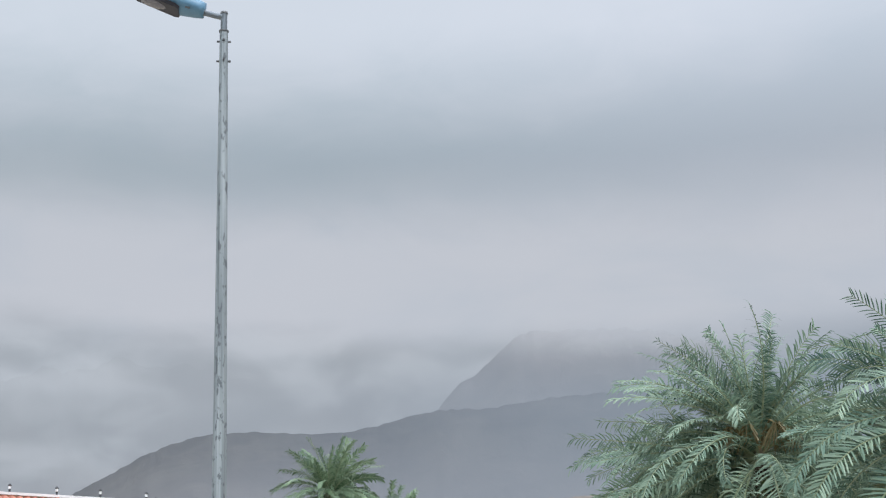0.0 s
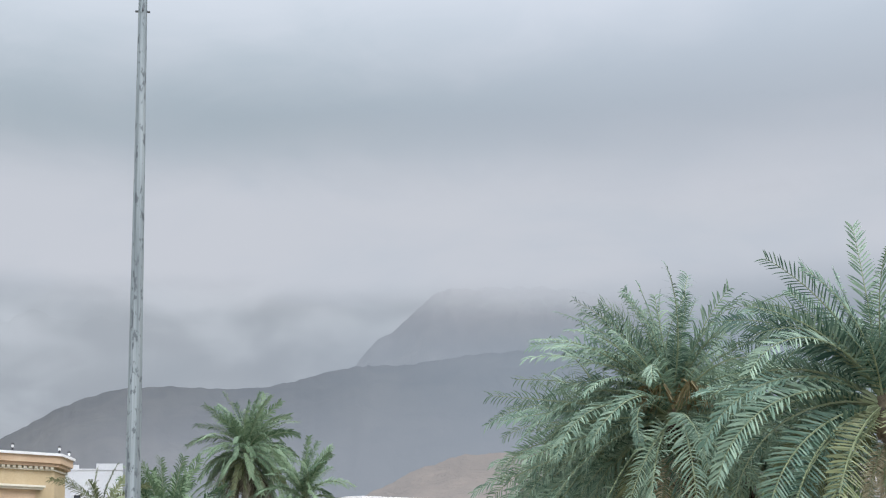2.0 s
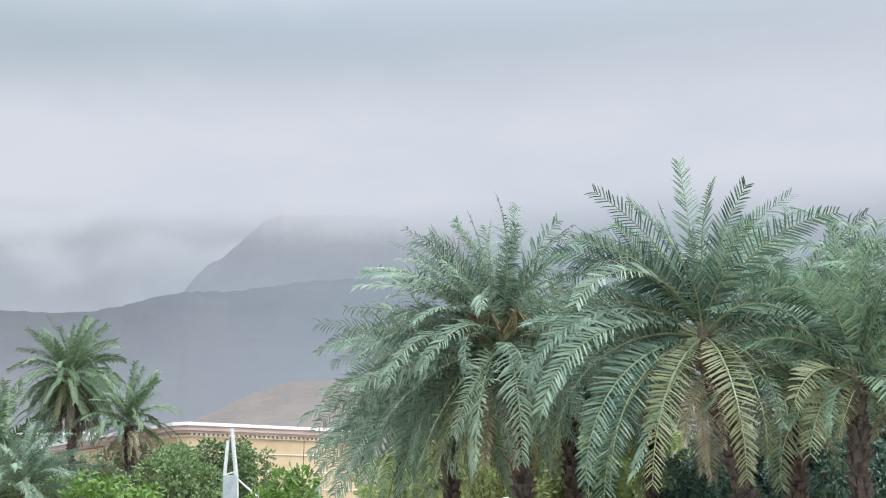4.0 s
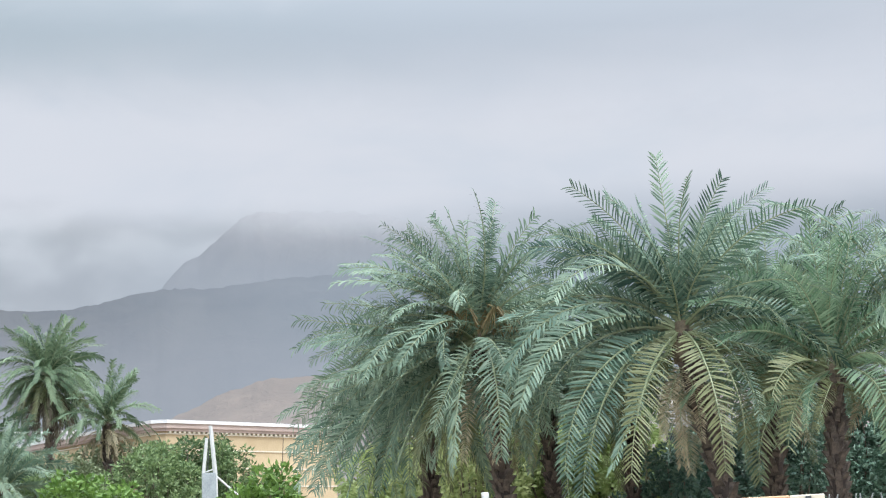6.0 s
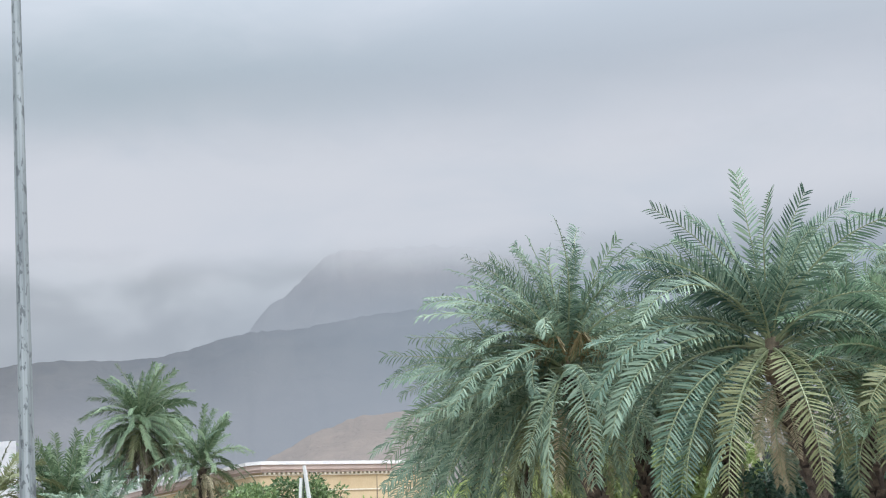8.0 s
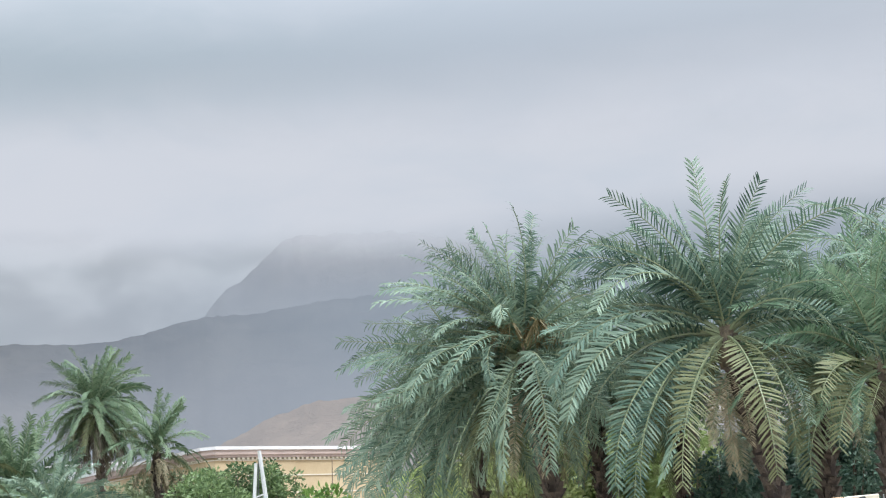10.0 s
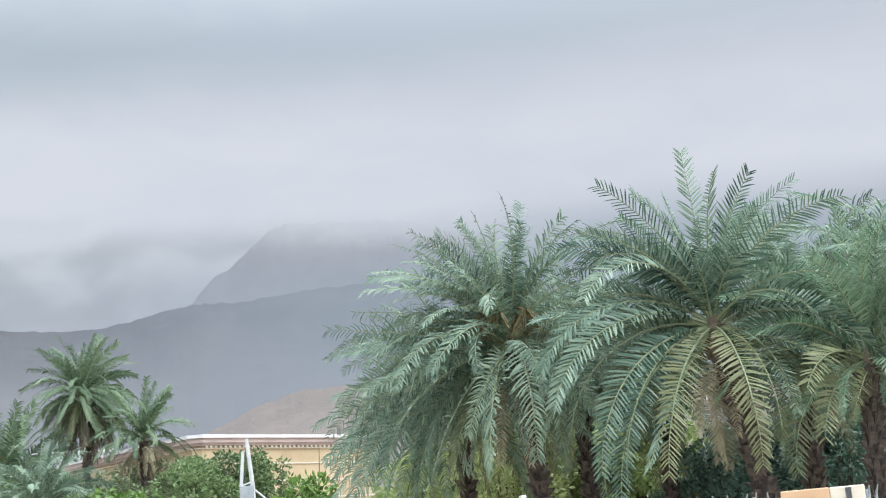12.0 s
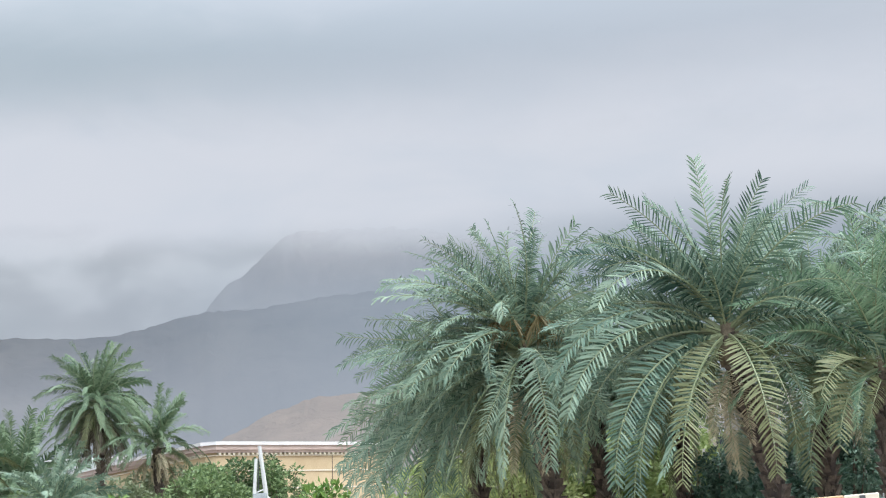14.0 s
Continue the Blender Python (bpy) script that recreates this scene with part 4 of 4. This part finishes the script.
def arched_window(parent, at, turn, w, h):
    """A recessed panel with a hood above and a pointed white arch round dark glass."""
    win = new("window")
    win.parent = parent
    win.matrix_basis = pose(*at, 0, 0, turn)
    part("panel", box(w * 2.1, 0.05, h * 1.25, (0, -0.03, 0)), WALL_TAN, win, "tan plaster panel")
    part("hood", merged(*[prism([(-w * 1.25 - e, -0.2 - e), (w * 1.25 + e, -0.2 - e), (w * 1.25 + e, 0.02), (-w * 1.25 - e, 0.02)], h * 1.25 + z, h * 1.25 + z + 0.07) for e, z in ((0, 0), (0.06, 0.07))]),
         TRIM_CREAM, win, "cream moulded hood")
    arc = []
    for i in range(13):
        a = math.pi * i / 12
        x = math.cos(a) * w / 2
        arc.append((x, h * 0.72 + math.sin(a) ** 0.8 * w * 0.5 * (1 + 0.25 * (1 - abs(math.cos(a))))))
    line = [(w / 2, 0)] + arc + [(-w / 2, 0)]
    part("window_frame", tube([(x, -0.07, z) for x, z in line], [0.075] * len(line), 6), TRIM_WHITE, win, "white arched surround")
    n = len(line)
    verts = [(x, -0.062, z) for x, z in line] + [(x, -0.056, z) for x, z in line]
    faces = [tuple(range(n)), tuple(range(2 * n - 1, n - 1, -1))] + [(i, (i + 1) % n, n + (i + 1) % n, n + i) for i in range(n)]
    part("pane", (verts, faces), PANE, win, "dark glass")
    part("mullion", box(0.05, 0.03, h * 0.95, (0, -0.08, 0)), TRIM_WHITE, win)
    return win


arched_window(villa_l, on_left(2.6, 0.0, left_roof - 3.88), turn_l, 1.0, 2.1)
arched_window(villa_l, on_left(9.0, 0.0, left_roof - 4.0), turn_l, 1.0, 2.1)


def tiled_canopy(parent, s0, s1, out, eave, top):
    """A hipped lean-to of round clay tiles on a cream moulding, carried on the front wall."""
    canopy = new("canopy")
    canopy.parent = parent
    p = [on_left(s0, out, 0), on_left(s1, out, 0), on_left(s1, 0, 0), on_left(s0, 0, 0)]
    q = ccw([Vector(v[:2]) for v in p])
    part("fascia", merged(prism([tuple(v) for v in q], eave - 0.12, eave), prism([tuple(v) for v in grown(q, -0.12)], eave - 0.3, eave - 0.12)), TRIM_CREAM, canopy, "cream moulded eave")
    part("bay_wall", prism([tuple(v) for v in grown(q, -0.3)], 0, eave - 0.3), WALL_YELLOW, canopy)
    cuts = 40
    rows = 6
    hip = out * 0.1
    me = None
    for r in range(rows):
        u = (r + 0.5) / rows
        left, right = s0 + hip * u, s1
        for k in range(cuts):
            s = s0 + (s1 - s0) * (k + 0.5) / cuts
            if s < left:
                continue
            c = on_left(s, out * (1 - u), eave + (top - eave) * u)
            if me is None:
                L, R = out / rows * 1.35, (s1 - s0) / cuts * 0.52
                v, f = [], []
                for j in range(2):
                    for i in range(7):
                        a = math.pi * i / 6
                        v.append((math.cos(a) * R * (1 - 0.12 * j), (j - 0.5) * L, math.sin(a) * R * 0.8))
                f = [(i, i + 1, 8 + i, 7 + i) for i in range(6)] + [tuple(range(7))[::-1], tuple(range(7, 14))]
                me = mesh_of("tile", v, f, TILE_RED)
            slope = math.degrees(math.atan2(top - eave, out))
            part("tile", me, None, canopy, m=Matrix.Translation(c) @ pose(0, 0, 0, 0, 0, turn_l) @ pose(0, 0, 0, slope, 0, random.uniform(-3, 3)))
    # deck under the tiles, with its sloping hip
    v = [on_left(s0, out, eave), on_left(s1, out, eave), on_left(s1, 0, top), on_left(s0 + hip, 0, top), on_left(s0, 0, eave)]
    part("deck", (v, [(0, 1, 2, 3), (0, 3, 4), (4, 3, 2, 1, 0)]), TILE_RED, canopy, "red roof deck")
    for k in range(8):
        u = k / 8
        c = on_left(s0 + hip * u, out * (1 - u), eave + (top - eave) * u + 0.05)
        e = on_left(s0 + hip * (u + 0.16), out * (1 - u - 0.16), eave + (top - eave) * (u + 0.16) + 0.06)
        part("ridge_tile", tube([c, e], [0.1, 0.085], 8), TILE_RED, canopy)


tiled_canopy(villa_l, 3.98, 14.5, 1.5, left_roof - 0.72, left_roof - 0.1)

# white flat-roofed house behind it
white = thing("white_house", (0, 0, 0), "plain white flat-roofed house with a stepped parapet", "house")
w0, w1 = polar(-8.4, 68), polar(-14, 68)
wd = (w1 - w0).normalized()
wb = Vector((-wd.y, wd.x, 0))
if wb.y < 0:
    wb = -wb
zt = EYE[2] + 68 * math.tan(radians(7.12))


def on_white(s, depth):
    p = w0 + wd * s + wb * depth
    return (p.x, p.y)


part("wall", prism([tuple(v) for v in ccw([Vector(on_white(s, q)) for s, q in ((0.7, 0), (7, 0), (7, 9), (0.7, 9))])], 0, zt - 0.2), WALL_WHITE, white, "white plastered wall")
for s0, s1, h in ((0.7, 1.83, 0.08), (1.83, 2.55, -0.14), (2.55, 7, 0.02)):
    part("parapet", prism([tuple(v) for v in ccw([Vector(on_white(s, q)) for s, q in ((s0, -0.02), (s1, -0.02), (s1, 0.25), (s0, 0.25))])], zt - 0.2, zt + h), WALL_WHITE, white)
ww = new("window")
ww.parent = white
p = on_white(2.6, 0)
ww.matrix_basis = pose(p[0], p[1], zt - 1.55, 0, 0, math.degrees(math.atan2(-wd.y, -wd.x)))
part("pane", box(0.3, 0.03, 0.28, (0, -0.02, 0)), PANE, ww, "small dark window")
part("window_frame", merged(*[tube([a, b], [0.03, 0.03], 4) for a, b in (((-0.17, -0.03, -0.02), (0.17, -0.03, -0.02)), ((-0.17, -0.03, 0.3), (0.17, -0.03, 0.3)), ((-0.17, -0.03, 0), (-0.17, -0.03, 0.29)), ((0.17, -0.03, 0), (0.17, -0.03, 0.29)))]), TRIM_WHITE, ww)

# long yellow villa behind the leafy trees
R_CORNER = polar(-0.5, 65.0)
right_roof = EYE[2] + 65.0 * math.tan(radians(5.86))
far_end = polar(4.6, (right_roof - EYE[2]) / math.tan(radians(5.50)))
R_ALONG = far_end - R_CORNER
villa_r, ra, rb = villa("villa", "long yellow plastered villa with white parapet and dentil cornice", R_CORNER, R_ALONG, 9.5, 11, right_roof, 0.3, CORNICE, 0.24, (9.3, 5))
for z in (1.25, 2.0, 2.75):
    c = Vector(R_CORNER[:2]) + ra * 4.9 - rb * 0.02
    part("wall_groove", box(9.1, 0.05, 0.05, (0, 0, 0)), TRIM_CREAM, villa_r, "pale horizontal band",
         m=Matrix.Translation((c.x, c.y, right_roof - z)) @ Matrix.Rotation(math.atan2(ra.y, ra.x), 4, "Z"))

# low pale house seen between the palm trunks
for az0, az1, d, el, lab in ((-6.4, -3.4, 78, 5.45, "low pale grey house behind the palms"), (18.3, 19.5, 62, 5.6, "pale plastered house wall behind the palms")):
    a, b = polar(az0, d), polar(az1, d)
    house = thing("pale_house", a, lab, "house")
    w = (b - a).length
    zt2 = polar(az0, d, el).z
    m = Matrix.Rotation(math.atan2(b.y - a.y, b.x - a.x), 4, "Z")
    part("wall", box(w, 6, zt2, (w / 2, 3, 0)), WALL_PALE, house, m=m)
    part("parapet", box(w + 0.2, 6.2, 0.15, (w / 2, 3, zt2)), TRIM_WHITE, house, m=m)
    part("window", box(0.9, 0.04, 1.1, (w * 0.3, -0.02, zt2 - 2.2)), PANE, house, m=m)


# ---- white mast by the trees ----
def mast(az, d):
    z = lambda el: EYE[2] + d * math.tan(radians(el))
    ob = thing("white_mast", polar(az, d), "white painted twin-leg steel mast with a panel and a stay", "mast", turn=-az)
    top, mid = z(5.6), z(3.9)
    part("leg", tube([(-0.2, 0, 0), (-0.15, 0, mid), (-0.05, 0, top - 0.35)], [0.055, 0.052, 0.045], 8), PAINT_WHITE, ob)
    part("leg", tube([(0.22, 0, 0), (0.17, 0, mid), (0.06, 0, top)], [0.068, 0.064, 0.052], 8), PAINT_WHITE, ob)
    part("tie_rod", tube([(-0.05, 0.02, mid - 0.1), (0.03, 0.02, top - 0.3)], [0.014, 0.012], 6), STEEL_DARK, ob)
    part("crossbar", tube([(-0.17, -0.01, mid - 0.02), (0.19, -0.01, mid + 0.1)], [0.022, 0.022], 6), PAINT_WHITE, ob)
    part("panel", box(0.4, 0.05, 0.9, (0, -0.04, mid - 0.92), 0.01), FENCE_GREY, ob, "pale grey panel")
    part("stay", tube([(0.2, 0, mid - 0.12), (0.95, 0.1, mid - 0.8)], [0.03, 0.03], 6), PAINT_WHITE, ob)
    part("stay_foot", tube([(0.95, 0.1, 0), (0.95, 0.1, mid - 0.78)], [0.035, 0.035], 6), PAINT_WHITE, ob)


mast(1.28, 44.0)


# ---- fence and kiosk ----
F0, F1 = polar(10.8, 22.3), polar(27.5, 26.0)
fence_dir = (F1 - F0).normalized()
fence = thing("garden_fence", F0, "grey metal garden fence with bent pointed pales", "fence", turn=math.degrees(math.atan2(fence_dir.y, fence_dir.x)))
run = (F1 - F0).length
top_f = 2.36
pale = mesh_of("pale", *tube([(0, 0, 0.12), (0, 0, top_f - 0.28), (0.0, -0.03, top_f - 0.1), (-0.03, -0.1, top_f)], [0.02, 0.02, 0.019, 0.008], 6), FENCE_GREY)
s = 0.12
while s < run:
    part("pale", pale, None, fence, m=Matrix.Translation((s, 0, 0)) @ pose(0, 0, 0, random.uniform(-1.5, 1.5), random.uniform(-2, 2), random.uniform(-25, 25)))
    s += 0.215
for z in (0.3, 1.9):
    part("rail", box(run, 0.04, 0.05, (run / 2, 0.04, z), 0.005), FENCE_GREY, fence)
for k in range(5):
    part("post", box(0.08, 0.08, 2.3, (0.05 + k * run / 4, 0.08, 0), 0.01), FENCE_GREY, fence)
part("end_post", box(0.09, 0.09, 2.56, (0.22, -0.12, 0), 0.012), PAINT_WHITE, fence, "white end post")

kiosk = thing("roadside_cabinet", polar(22.3, 20.5), "peach and cream roadside cabinet before the fence", "cabinet", turn=-22.3)
kt = 1.5 + 20.5 * math.tan(radians(2.04))
part("plinth", box(1.2, 0.55, 0.12, (0, 0.25, 0), 0.01), KERB, kiosk)
part("body", box(0.62, 0.5, kt - 0.12, (-0.235, 0.25, 0.12), 0.015), PANEL_ORANGE, kiosk, "peach painted body")
part("side_bay", box(0.44, 0.498, kt - 0.122, (0.297, 0.25, 0.12), 0.015), PANEL_CREAM, kiosk, "cream painted bay")
part("slot", box(0.075, 0.02, 0.5, (0.31, -0.002, kt - 0.52), 0.003), STEEL_DARK, kiosk, "dark recessed slot")
